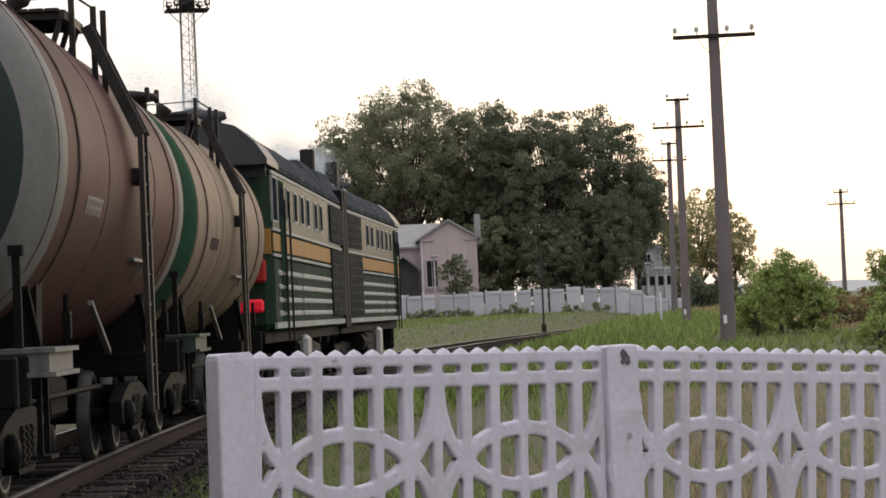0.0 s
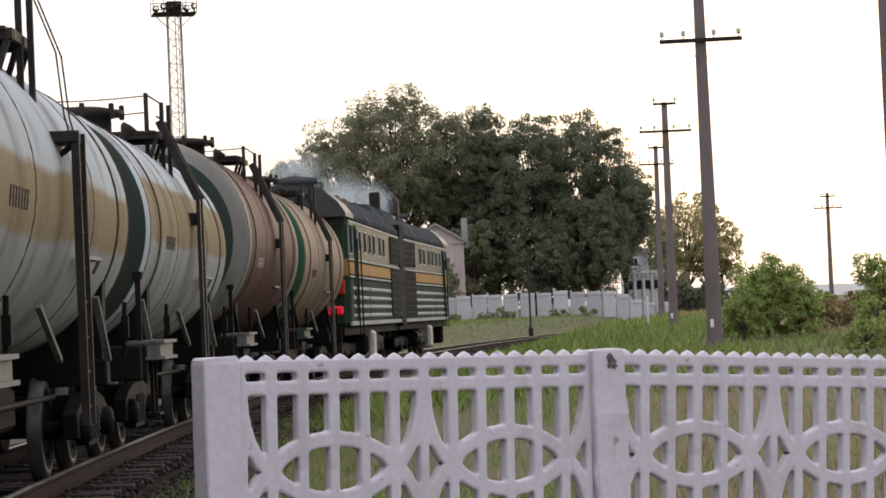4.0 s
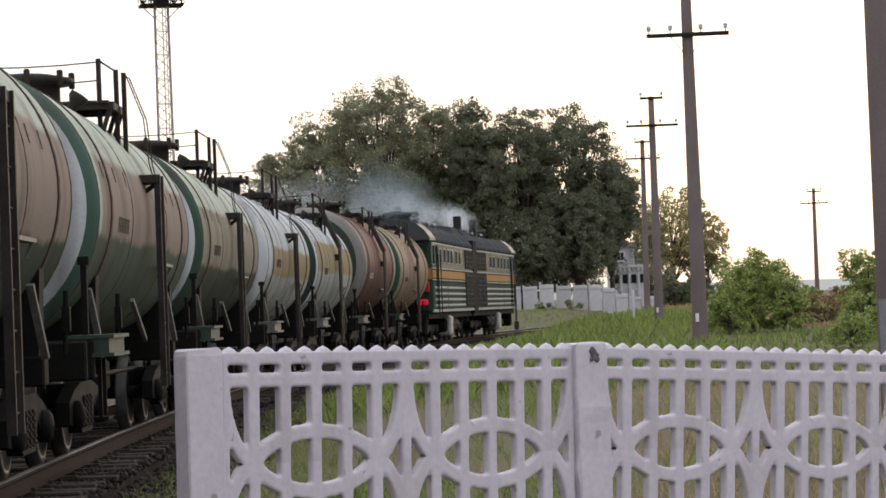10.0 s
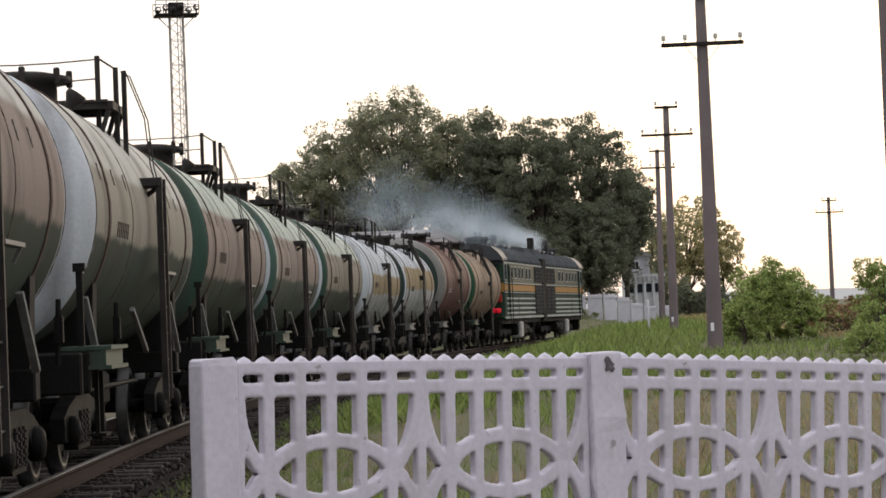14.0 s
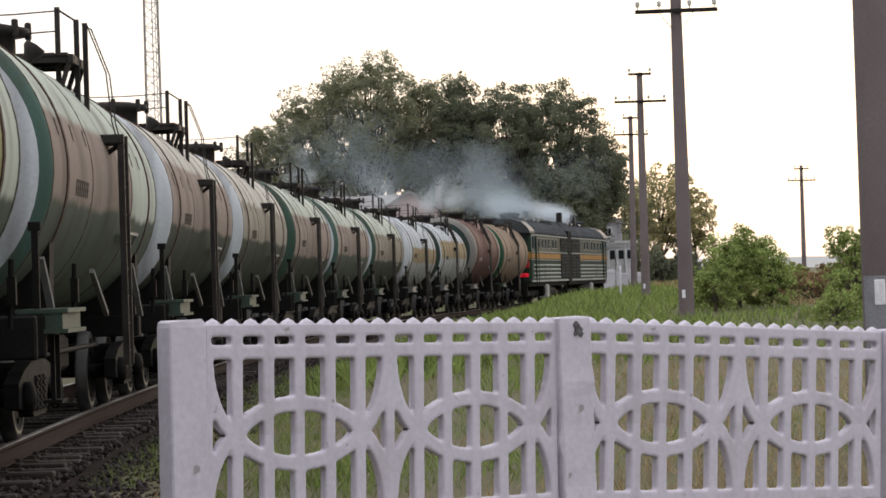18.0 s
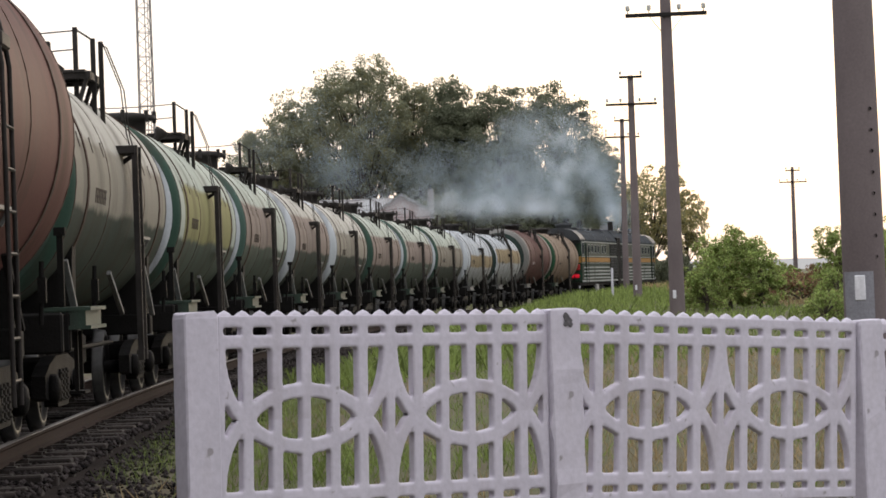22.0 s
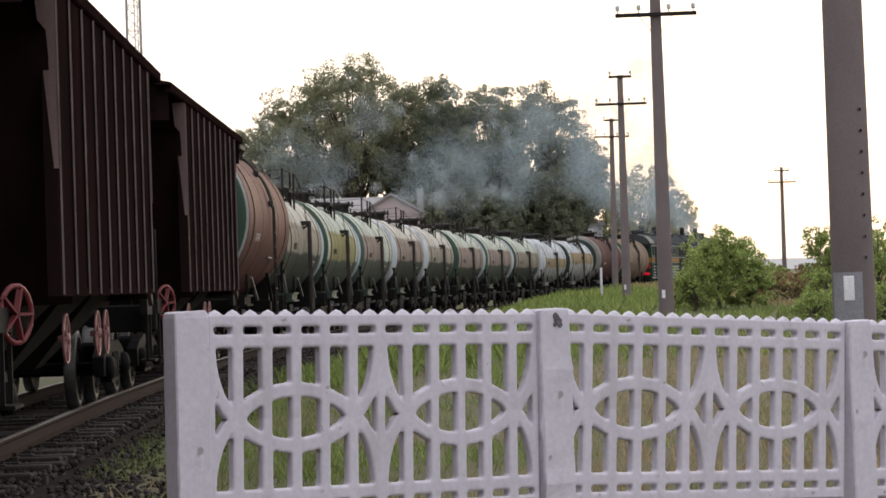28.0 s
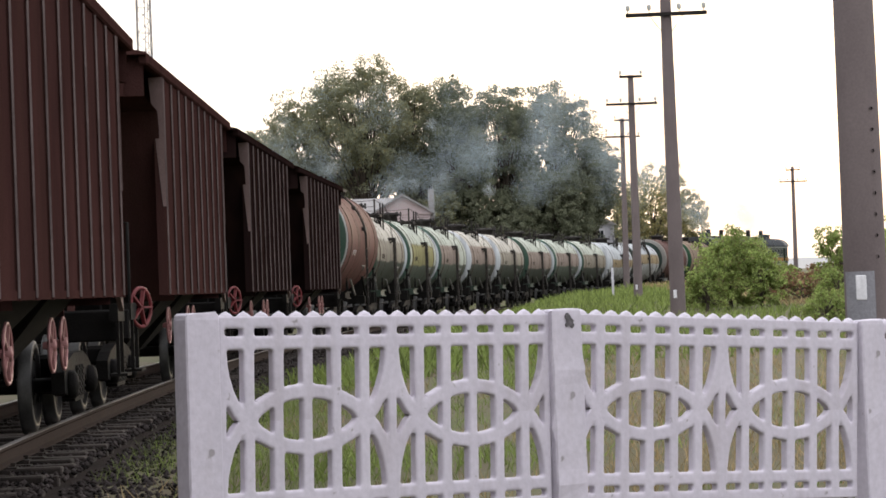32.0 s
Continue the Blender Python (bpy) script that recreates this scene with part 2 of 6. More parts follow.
RUST = (0.06, 0.03, 0.018)
M = {
    "fence": mat("fence_paint", (0.575, 0.54, 0.61), (0.495, 0.465, 0.53), 4, 0.70, bump=0.10, fine=30, dirt=(0.33, 0.29, 0.31), dirt_amount=0.42, spots=(0.22, 0.20, 0.20)),
    "scar": mat("bare_concrete_scar", (0.16, 0.15, 0.16), (0.07, 0.065, 0.07), 30, 0.95, bump=0.5),
    "pole": mat("pole_concrete", (0.180, 0.150, 0.149), (0.128, 0.105, 0.106), 2, 0.85, bump=0.10, spec=0.1, fine=50, streak=0.6),
    "iron": mat("dark_iron", (0.030, 0.027, 0.025), (0.018, 0.016, 0.015), 3, 0.65, bump=0.3, spec=0.08),
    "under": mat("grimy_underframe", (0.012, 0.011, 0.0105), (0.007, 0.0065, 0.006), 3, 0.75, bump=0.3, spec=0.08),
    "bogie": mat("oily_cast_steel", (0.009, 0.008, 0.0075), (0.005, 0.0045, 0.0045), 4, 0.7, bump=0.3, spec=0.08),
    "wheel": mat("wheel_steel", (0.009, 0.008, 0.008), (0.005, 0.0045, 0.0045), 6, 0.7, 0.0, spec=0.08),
    "tread": mat("bright_steel", (0.07, 0.068, 0.066), (0.03, 0.03, 0.03), 5, 0.5, 0.6, bump=0.05),
    "rail": mat("rusty_rail", (0.044, 0.029, 0.024), (0.026, 0.018, 0.016), 5, 0.85, 0.0, spec=0.05),
    "railhead": mat("worn_railhead", (0.30, 0.28, 0.27), (0.16, 0.145, 0.14), 5, 0.42, 0.6, bump=0.05),
    "sleeper": mat("old_sleeper_wood", (0.046, 0.037, 0.033), (0.022, 0.018, 0.016), 4, 0.9, bump=0.5, per_object=0.35),
    "ballast": mat("ballast_stone", (0.054, 0.045, 0.043), (0.020, 0.017, 0.017), 8, 0.95, spec=0.05, bump=0.6, island=0.85),
    "ground": mat("grassy_ground", (0.080, 0.095, 0.038), (0.100, 0.070, 0.052), 0.35, 0.95, bump=0.7, fine=9),
    "track_bed": mat("dark_gravel", (0.034, 0.025, 0.023), (0.012, 0.010, 0.009), 1.5, 0.95, spec=0.05, bump=0.9, fine=18),
    "grass": mat("grass_blades", (0.205, 0.265, 0.075), (0.135, 0.18, 0.048), 0.5, 0.75, bump=0, translucent=0.35, island=0.45),
    "straw": mat("dry_grass", (0.37, 0.285, 0.155), (0.25, 0.19, 0.10), 0.5, 0.85, bump=0, translucent=0.35, island=0.4),
    "leaf": mat("poplar_leaves", (0.270, 0.280, 0.185), (0.185, 0.195, 0.128), 0.3, 0.6, bump=0, translucent=0.45, island=0.16),
    # broad leaves, with shade on the right-hand trees darkened into the colour
    "leaf_dark": mat("dark_shaded_broad_leaves", (0.190, 0.205, 0.135), (0.125, 0.138, 0.090), 0.3, 0.6, bump=0, translucent=0.42, island=0.18),
    # low-sun glow is put into these two leaf colours
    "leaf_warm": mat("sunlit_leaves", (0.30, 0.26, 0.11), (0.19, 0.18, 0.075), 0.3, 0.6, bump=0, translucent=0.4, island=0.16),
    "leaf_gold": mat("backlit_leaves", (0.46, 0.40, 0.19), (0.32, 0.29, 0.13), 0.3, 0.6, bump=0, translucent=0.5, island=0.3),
    "leaf_red": mat("russet_brush", (0.30, 0.17, 0.10), (0.18, 0.12, 0.07), 0.6, 0.7, bump=0, translucent=0.4, island=0.4),
    "leaf_bush": mat("bush_leaves", (0.34, 0.42, 0.135), (0.22, 0.285, 0.085), 0.6, 0.55, bump=0, translucent=0.5, island=0.5),
    "bark": mat("bark", (0.10, 0.08, 0.065), (0.05, 0.042, 0.035), 2, 0.95, bump=0.6, streak=0.7),
    "wall_white": mat("whitewashed_slab", (0.47, 0.465, 0.49), (0.34, 0.335, 0.36), 1.2, 0.9, bump=0.3, streak=0.5, dirt=(0.20, 0.20, 0.21), dirt_amount=0.5, per_object=0.10),
    "plaster_pink": mat("pink_plaster", (0.48, 0.395, 0.395), (0.39, 0.32, 0.325), 0.5, 0.9, bump=0.3, streak=0.5, dirt=(0.2, 0.17, 0.17), dirt_amount=0.4),
    "roof_grey": mat("grey_roof_sheet", (0.30, 0.29, 0.29), (0.21, 0.20, 0.20), 1.0, 0.7, bump=0.3, streak=0.3),
    "dark_window": glass("window_glass"),
    "white_trim": mat("white_trim", (0.62, 0.62, 0.64), (0.50, 0.50, 0.52), 2, 0.8),
    "tower": mat("galvanised_steel", (0.36, 0.34, 0.33), (0.22, 0.20, 0.19), 3, 0.6, 0.5),
    "ceramic": mat("white_porcelain", (0.60, 0.60, 0.58), (0.5, 0.5, 0.48), 8, 0.25, bump=0),
    "tag": mat("white_enamel_tag", (0.75, 0.75, 0.78), (0.65, 0.65, 0.68), 10, 0.5),
    # distance haze is painted into this pale grey
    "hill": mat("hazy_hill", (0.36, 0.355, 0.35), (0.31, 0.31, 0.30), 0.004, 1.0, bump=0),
    "hopper": mat("brown_hopper_paint", (0.018, 0.0100, 0.0095), (0.010, 0.0062, 0.006), 1.3, 0.9, bump=0.25, streak=0.7, dirt=(0.024, 0.013, 0.010), dirt_amount=0.6, per_object=0.12, spec=0.0),
    "hopper_rust": mat("rust_brown_hopper_paint", (0.058, 0.027, 0.0245), (0.030, 0.0155, 0.0145), 1.3, 0.9, bump=0.25, streak=0.7, dirt=(0.040, 0.022, 0.018), dirt_amount=0.6, spec=0.0),
    "hopper_edge": mat("pale_edge_paint", (0.20, 0.158, 0.153), (0.08, 0.062, 0.06), 4, 0.75, streak=0.6, spec=0.05),
    # skylight falling on the end gussets is mixed into this pale colour
    "gusset": mat("skylit_gusset_paint", (0.20, 0.145, 0.138), (0.09, 0.062, 0.058), 2, 0.75, streak=0.8, spec=0.05),
    "handwheel": mat("pale_red_handwheel", (0.36, 0.19, 0.185), (0.24, 0.10, 0.10), 8, 0.5),
    "brake_red": mat("red_brake_wheel", (0.165, 0.030, 0.034), (0.10, 0.018, 0.021), 8, 0.5),
    # two green tones in long vertical streaks
    "loco_panel": mat("loco_streaky_panel", (0.075, 0.085, 0.066), (0.028, 0.040, 0.030), 2.2, 0.45, bump=0.1, streak=0.9, dirt=(0.02, 0.022, 0.018), dirt_amount=0.6, spec=0.015, mix=0.5),
    "loco_lower": mat("loco_dull_lower_panel", (0.100, 0.108, 0.088), (0.052, 0.060, 0.048), 2.2, 0.6, bump=0.1, streak=0.6, dirt=(0.03, 0.032, 0.027), dirt_amount=0.6, spec=0.0, mix=0.5),
    "silver": mat("silver_paint", (0.34, 0.34, 0.33), (0.20, 0.20, 0.19), 3, 0.5, bump=0.1, dirt=(0.07, 0.06, 0.05), dirt_amount=0.6),
    "loco_green": mat("loco_green", (0.030, 0.050, 0.034), (0.016, 0.030, 0.020), 1.5, 0.4, bump=0.1, streak=0.6, dirt=(0.030, 0.040, 0.032), dirt_amount=0.6, spec=0.0),
    "loco_orange": mat("loco_orange_band", (0.34, 0.18, 0.05), (0.24, 0.125, 0.035), 2, 0.6, bump=0.1, streak=0.5, spec=0.05),
    "loco_cream": mat("loco_cream_strip", (0.36, 0.37, 0.35), (0.22, 0.23, 0.21), 2, 0.6, bump=0.1, streak=0.5, spec=0.05),
    "loco_roof": mat("loco_roof_grey", (0.082, 0.088, 0.094), (0.045, 0.048, 0.052), 1.2, 0.75, spec=0.0, bump=0.1, dirt=(0.06, 0.055, 0.05), dirt_amount=0.6),
    "loco_red": mat("loco_red_paint", (0.45, 0.03, 0.03), (0.32, 0.02, 0.02), 3, 0.4),
    "loco_dark": mat("loco_dark_roof", (0.05, 0.052, 0.056), (0.03, 0.032, 0.035), 1.5, 0.5),
    "red_lamp": glow("red_tail_lamp", (0.75, 0.008, 0.03), 0.24),
    "shutter": mat("dull_shutter_steel", (0.10, 0.10, 0.095), (0.05, 0.05, 0.047), 4, 0.6, bump=0.1, spec=0.08),
    "ladder": mat("sooty_ladder_steel", (0.042, 0.038, 0.036), (0.018, 0.016, 0.015), 3, 0.6, spec=0.08),
    "channel": mat("greenish_channel", (0.050, 0.078, 0.058), (0.028, 0.042, 0.032), 3, 0.6, dirt=(0.03, 0.028, 0.025), dirt_amount=0.6),
    "strut": mat("pale_strut", (0.17, 0.17, 0.163), (0.09, 0.09, 0.086), 5, 0.6, dirt=(0.05, 0.045, 0.04), dirt_amount=0.5),
    "mark": mat("stencil_paint", (0.05, 0.035, 0.03), (0.04, 0.03, 0.025), 5, 0.7),
    "mark_pale": mat("pale_stencil_paint", (0.50, 0.44, 0.42), (0.38, 0.33, 0.32), 5, 0.7),
    "seam": mat("rusty_seam", (0.07, 0.04, 0.03), (0.04, 0.025, 0.02), 6, 0.8),
}


def paint(name, c, rough=0.6, spec=0.03):
    return mat(name, c, tuple(x * 0.72 for x in c), 0.9, rough, spec=spec, bump=0.06, fine=25, streak=0.75, dirt=(0.055, 0.043, 0.035), dirt_amount=0.55)


BODY = {
    # lightgreen and pale are tank-top paints with sky sheen added to the colour
    "lightgreen": (0.45, 0.485, 0.42),
    "pale": (0.50, 0.48, 0.425),
    "iceblue": (0.47, 0.50, 0.52),
    "tan": (0.235, 0.212, 0.172),
    "pinkish": (0.25, 0.205, 0.178),
    "beige": (0.27, 0.248, 0.205),
    "yellow": (0.25, 0.238, 0.120),
    "gold": (0.26, 0.208, 0.130),
    "green": (0.085, 0.102, 0.083),
    "darkgreen": (0.060, 0.070, 0.058),
    "white": (0.30, 0.31, 0.30),
}
PAINT = {
    "rimgreen": paint("tank_rim_green", (0.046, 0.084, 0.064)),
    "teal": paint("tank_teal", (0.070, 0.118, 0.098)),
    "iceblue": paint("tank_ice_blue", (0.52, 0.55, 0.575)),
    "white": paint("tank_white", (0.33, 0.34, 0.335)),
    "brown": paint("tank_red_brown", (0.105, 0.052, 0.047)),
    "rust": mat("tank_rust_brown", (0.125, 0.055, 0.050), (0.085, 0.039, 0.036), 0.9, 0.6, spec=0.03, bump=0.06, fine=25, streak=0.8, dirt=(0.035, 0.022, 0.018), dirt_amount=0.65),
    "cream": paint("tank_cream", (0.235, 0.175, 0.128)),
    "capdark": paint("tank_cap_bottle_green", (0.034, 0.050, 0.044)),
    "grey": paint("tank_warm_grey", (0.22, 0.215, 0.20)),
    "bandgreen": paint("tank_band_green", (0.032, 0.085, 0.048)),
}


# ---- mesh helpers ----
class Geo:
    """Collects faces, then becomes one mesh."""

    def __init__(self):
        self.v, self.f, self.m, self.s = [], [], [], []

    def add(self, verts, faces, mi=0, smooth=False):
        o = len(self.v)
        self.v.extend(verts)
        for f in faces:
            self.f.append([i + o for i in f])
            self.m.append(mi)
            self.s.append(smooth)

    def box(self, c, size, turn=None, mi=0, ch=0.0):
        hx, hy, hz = size[0] / 2, size[1] / 2, size[2] / 2
        if ch:
            b = min(ch, hx * 0.9, hy * 0.9, hz * 0.9)
            ring = [(-hx + b, -hy), (hx - b, -hy), (hx, -hy + b), (hx, hy - b), (hx - b, hy), (-hx + b, hy), (-hx, hy - b), (-hx, -hy + b)]
            ins = [(max(-hx + b, min(hx - b, x)), max(-hy + b, min(hy - b, y))) for x, y in ring]
            vs = [(*p, -hz) for p in ins] + [(*p, -hz + b) for p in ring] + [(*p, hz - b) for p in ring] + [(*p, hz) for p in ins]
            fs = [[7, 6, 5, 4, 3, 2, 1, 0], list(range(24, 32))]
            for k in range(3):
                for i in range(8):
                    j = (i + 1) % 8
                    fs.append([k * 8 + i, k * 8 + j, k * 8 + 8 + j, k * 8 + 8 + i])
        else:
            vs = [(x, y, z) for z in (-hz, hz) for x, y in ((-hx, -hy), (hx, -hy), (hx, hy), (-hx, hy))]
            fs = [[3, 2, 1, 0], [4, 5, 6, 7], [0, 1, 5, 4], [1, 2, 6, 5], [2, 3, 7, 6], [3, 0, 4, 7]]
        c = Vector(c)
        if turn is None:
            vs = [(p[0] + c.x, p[1] + c.y, p[2] + c.z) for p in vs]
        else:
            vs = [tuple(turn @ Vector(p) + c) for p in vs]
        self.add(vs, fs, mi)
        return self

    def tube(self, pts, r, seg=8, mi=0, caps=True, r2=None):
        pts = [Vector(p) for p in pts]
        n = len(pts)
        vs = []
        up = Vector((0.13, 0.27, 0.95))
        for i, p in enumerate(pts):
            d = (pts[min(i + 1, n - 1)] - pts[max(i - 1, 0)]).normalized()
            a = d.cross(up)
            if a.length < 0.05:
                a = d.cross(Vector((1, 0, 0)))
            a.normalize()
            b = d.cross(a)
            rr = r if r2 is None else r + (r2 - r) * i / max(1, n - 1)
            for k in range(seg):
                t = 2 * math.pi * k / seg
                vs.append(tuple(p + rr * (math.cos(t) * a + math.sin(t) * b)))
        fs = []
        for i in range(n - 1):
            for k in range(seg):
                j = (k + 1) % seg
                fs.append([i * seg + k, i * seg + j, (i + 1) * seg + j, (i + 1) * seg + k])
        self.add(vs, fs, mi, seg > 5)
        if caps:
            self.add(vs[:seg], [list(range(seg))[::-1]], mi)
            self.add(vs[-seg:], [list(range(seg))], mi)
        return self

    def bar(self, a, b, w, h=None, mi=0):
        """A square bar from a to b."""
        a, b = Vector(a), Vector(b)
        d = b - a
        t = d.to_track_quat("Y", "Z").to_matrix()
        return self.box((a + b) / 2, (w, d.length, h or w), t, mi)

    def lathe(self, profile, seg=32, axis="y", c=(0, 0, 0), mi=0, pick=None, smooth=True):
        """profile: (along, radius) pairs turned round an axis; pick(i, k) names each face's material slot."""
        vs = []
        for y, r in profile:
            for k in range(seg):
                t = 2 * math.pi * (k + 0.5) / seg
                u, w = r * math.cos(t), r * math.sin(t)
                vs.append({"y": (c[0] + u, c[1] + y, c[2] + w), "x": (c[0] + y, c[1] + u, c[2] + w), "z": (c[0] + u, c[1] + w, c[2] + y)}[axis])
        o = len(self.v)
        self.v.extend(vs)
        for i in range(len(profile) - 1):
            for k in range(seg):
                j = (k + 1) % seg
                q = [o + i * seg + k, o + (i + 1) * seg + k, o + (i + 1) * seg + j, o + i * seg + j]
                self.f.append(q if axis == "y" else q[::-1])
                self.m.append(pick(i, k) if pick else mi)
                self.s.append(smooth)
        return self

    def prism(self, outline, y0, y1, axis="y", mi=0):
        """outline in the plane across the axis, drawn out from y0 to y1."""
        n = len(outline)
        put = {"y": lambda p, t: (p[0], t, p[1]), "x": lambda p, t: (t, p[0], p[1]), "z": lambda p, t: (p[0], p[1], t)}[axis]
        vs = [put(p, y0) for p in outline] + [put(p, y1) for p in outline]
        fs = [list(range(n)), [n + i for i in range(n)][::-1]]
        for i in range(n):
            j = (i + 1) % n
            fs.append([j, i, n + i, n + j])
        self.add(vs, fs, mi)
        return self

    def mesh(self, name, mats):
        me = bpy.data.meshes.new(name)
        me.from_pydata(self.v, [], self.f)
        for m in mats:
            me.materials.append(m)
        me.polygons.foreach_set("material_index", self.m)
        me.polygons.foreach_set("use_smooth", self.s)
        me.update()
        return me


def fix(me):
    bm = bmesh.new()
    bm.from_mesh(me)
    bmesh.ops.recalc_face_normals(bm, faces=bm.faces)
    bm.to_mesh(me)
    bm.free()
    return me


def part(name, geo, material, parent=None, label="", at=None):
    mats = material if isinstance(material, (list, tuple)) else [material]
    ob = new(name, geo if isinstance(geo, bpy.types.Mesh) else fix(geo.mesh(name, mats)))
    if parent is not None:
        ob.parent = parent
    if at is not None:
        ob.matrix_basis = at
    if label:
        ob["label"] = label
    return ob


def thing(name, label, category, at=None, group="", kind=""):
    ob = new(name)
    ob.empty_display_size = 0.3
    if at is not None:
        ob.matrix_basis = at
    return tagged(ob, label, category, group, kind)


# ---- the curve of the track: metres along it from beside the camera ----
TX, TH, TK = -3.892, -0.0672, 0.0016


def on_track(s, side=0.0, z=0.0):
    """Place beside the track's centre line at s, and the heading there (radians, clockwise from +y)."""
    th = TH + TK * s
    x = TX - (math.cos(th) - math.cos(TH)) / TK
    y = (math.sin(th) - math.sin(TH)) / TK
    return Vector((x + side * math.cos(th), y - side * math.sin(th), z)), th


def from_track(x, y):
    """Signed distance to the right of the centre line, and s, of a place on the ground."""
    cx, cy = TX + math.cos(TH) / TK, -math.sin(TH) / TK
    dx, dy = x - cx, y - cy
    return 1 / TK - math.hypot(dx, dy), (math.atan2(dy, -dx) - TH) / TK


def lerp(v, xs, ys):
    return float(np.interp(v, xs, ys))


def height(x, y):
    """The lie of the land: rising gently away from the railway's low bed."""
    r = math.hypot(x, y)
    g = lerp(r, (0, 15, 40, 62, 104, 146, 205, 300, 800, 2500), (-0.12, -0.08, 0.05, 0.28, 0.50, 0.72, 0.95, 1.4, 2.5, 3.0))
    d, s = from_track(x, y)
    bed = -0.34
    k = lerp(abs(d), (2.4, 7.0), (0, 1))
    k = k * k * (3 - 2 * k)
    w = 0.05 * noise.noise(Vector((x * 0.23, y * 0.23, 0.7))) + 0.025 * noise.noise(Vector((x, y, 3.1)))
    return bed + (g - bed) * k + w * (0.3 + 0.7 * k)


# ---- ground: one sheet to the horizon, finer where it is near ----
def build_ground():
    g = Geo()
    radii = [0, 2] + [2 + 1.0 * i for i in range(1, 40)] + [41 * 1.05 ** i for i in range(1, 86)]
    radii = [r for r in radii if r < 2600] + [2600]
    angs = [-180 + 3 * i for i in range(50)] + [-30 + 0.75 * i for i in range(81)] + [33 + 3 * i for i in range(49)]
    angs = sorted(set(a for a in angs if -180 <= a < 180))
    vs = []
    for r in radii:
        for a in angs:
            x, y = r * math.sin(radians(a)), r * math.cos(radians(a))
            vs.append((x, y, height(x, y)))
    n = len(angs)
    fs = []
    for i in range(len(radii) - 1):
        for k in range(n):
            j = (k + 1) % n
            f = [i * n + k, (i + 1) * n + k, (i + 1) * n + j, i * n + j]
            fs.append(f)
    g.add(vs, fs, 0, True)
    for i, f in enumerate(g.f):
        c = [sum(vs[k][q] for k in f) / 4 for q in (0, 1)]
        if abs(from_track(*c)[0]) < 1.9 and math.hypot(*c) < 104:
            g.m[i] = 1
    me = g.mesh("ground", [M["ground"], M["track_bed"]])
    tagged(new("ground", fix(me)), "uneven grassy ground with a dark gravel railway bed", "ground", kind="structure")


build_ground()


def build_bed():
    """The strip of dark gravel under the track, with ragged edges."""
    g = Geo()
    ss = [-60 + 0.8 * i for i in range(212)]
    for i, s in enumerate(ss):
        left = -2.6 + 0.35 * noise.noise(Vector((s * 0.6, 1.0, 0)))
        right = 1.70 + 0.30 * noise.noise(Vector((s * 0.6, 8.0, 0))) + 0.2 * noise.noise(Vector((s * 2.1, 3.0, 0)))
        for k in range(9):
            p, th = on_track(s, left + (right - left) * k / 8)
            edge = 0.03 if 0 < k < 7 else 0.0 if k == 7 else -0.06
            g.v.append((p.x, p.y, height(p.x, p.y) + edge))
    n = len(ss)
    g.add([], [[i * 9 + k, i * 9 + k + 1, i * 9 + k + 10, i * 9 + k + 9] for i in range(n - 1) for k in range(8)], 0, True)
    g.f = [[a - len(g.v) if a >= len(g.v) else a for a in f] for f in g.f]
    tagged(new("track_bed", fix(g.mesh("track_bed", [M["track_bed"]]))), "dark gravel bed under the railway track", "track bed", kind="structure")


build_bed()


# ---- hills on the skyline ----
def build_hills():
    g = Geo()
    top, bot = [], []
    for i in range(121):
        a = radians(-60 + i)
        d = 1900
        z = 13 + 5 * noise.noise(Vector((i * 0.13, 0, 0))) + 2 * noise.noise(Vector((i * 0.5, 4, 0)))
        top.append((d * 1.12 * math.sin(a), d * 1.12 * math.cos(a), z))
        bot.append((d * math.sin(a), d * math.cos(a), -2))
    n = len(top)
    g.add(bot + top, [[i, i + 1, n + i + 1, n + i] for i in range(n - 1)], 0, True)
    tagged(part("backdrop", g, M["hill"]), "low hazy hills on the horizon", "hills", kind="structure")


build_hills()


# ---- track: rails, sleepers, ballast ----
def build_track():
    for name, side in (("rail_near", 0.76), ("rail_far", -0.76)):
        g = Geo()
        prof = [(-0.075, -0.18), (0.075, -0.18), (0.075, -0.168), (0.014, -0.15), (0.010, -0.055), (0.036, -0.035), (0.036, -0.006), (0.028, 0.0), (-0.028, 0.0), (-0.036, -0.006),
                (-0.036, -0.035), (-0.010, -0.055), (-0.014, -0.15), (-0.075, -0.168)]
        n = len(prof)
        vs = []
        ss = [-60 + 3.0 * i for i in range(134)]
        for s in ss:
            p, th = on_track(s)
            for u, z in prof:
                vs.append((p.x + (side + u) * math.cos(th), p.y - (side + u) * math.sin(th), z))
        for i in range(len(ss) - 1):
            for k in range(n):
                j = (k + 1) % n
                g.f.append([i * n + k, i * n + j, (i + 1) * n + j, (i + 1) * n + k])
                g.m.append(1 if k in (6, 7, 8) else 0)
                g.s.append(False)
        g.v = vs
        tagged(part(name, g, [M["rail"], M["railhead"]]), "rusty steel rail with a worn bright head", "rail", kind="structure", group="rails")


build_track()


# ---- fence of pierced concrete panels between posts ----
FENCE_POSTS = [(-1.186, 10.733, 1.29), (0.50, 11.985, 1.23), (2.23, 13.27, 1.10), (3.96, 14.55, 1.00), (5.69, 15.84, 0.93), (7.42, 17.12, 0.90)]
FENCE_DIR = Vector((1.73, 1.285, 0)).normalized()


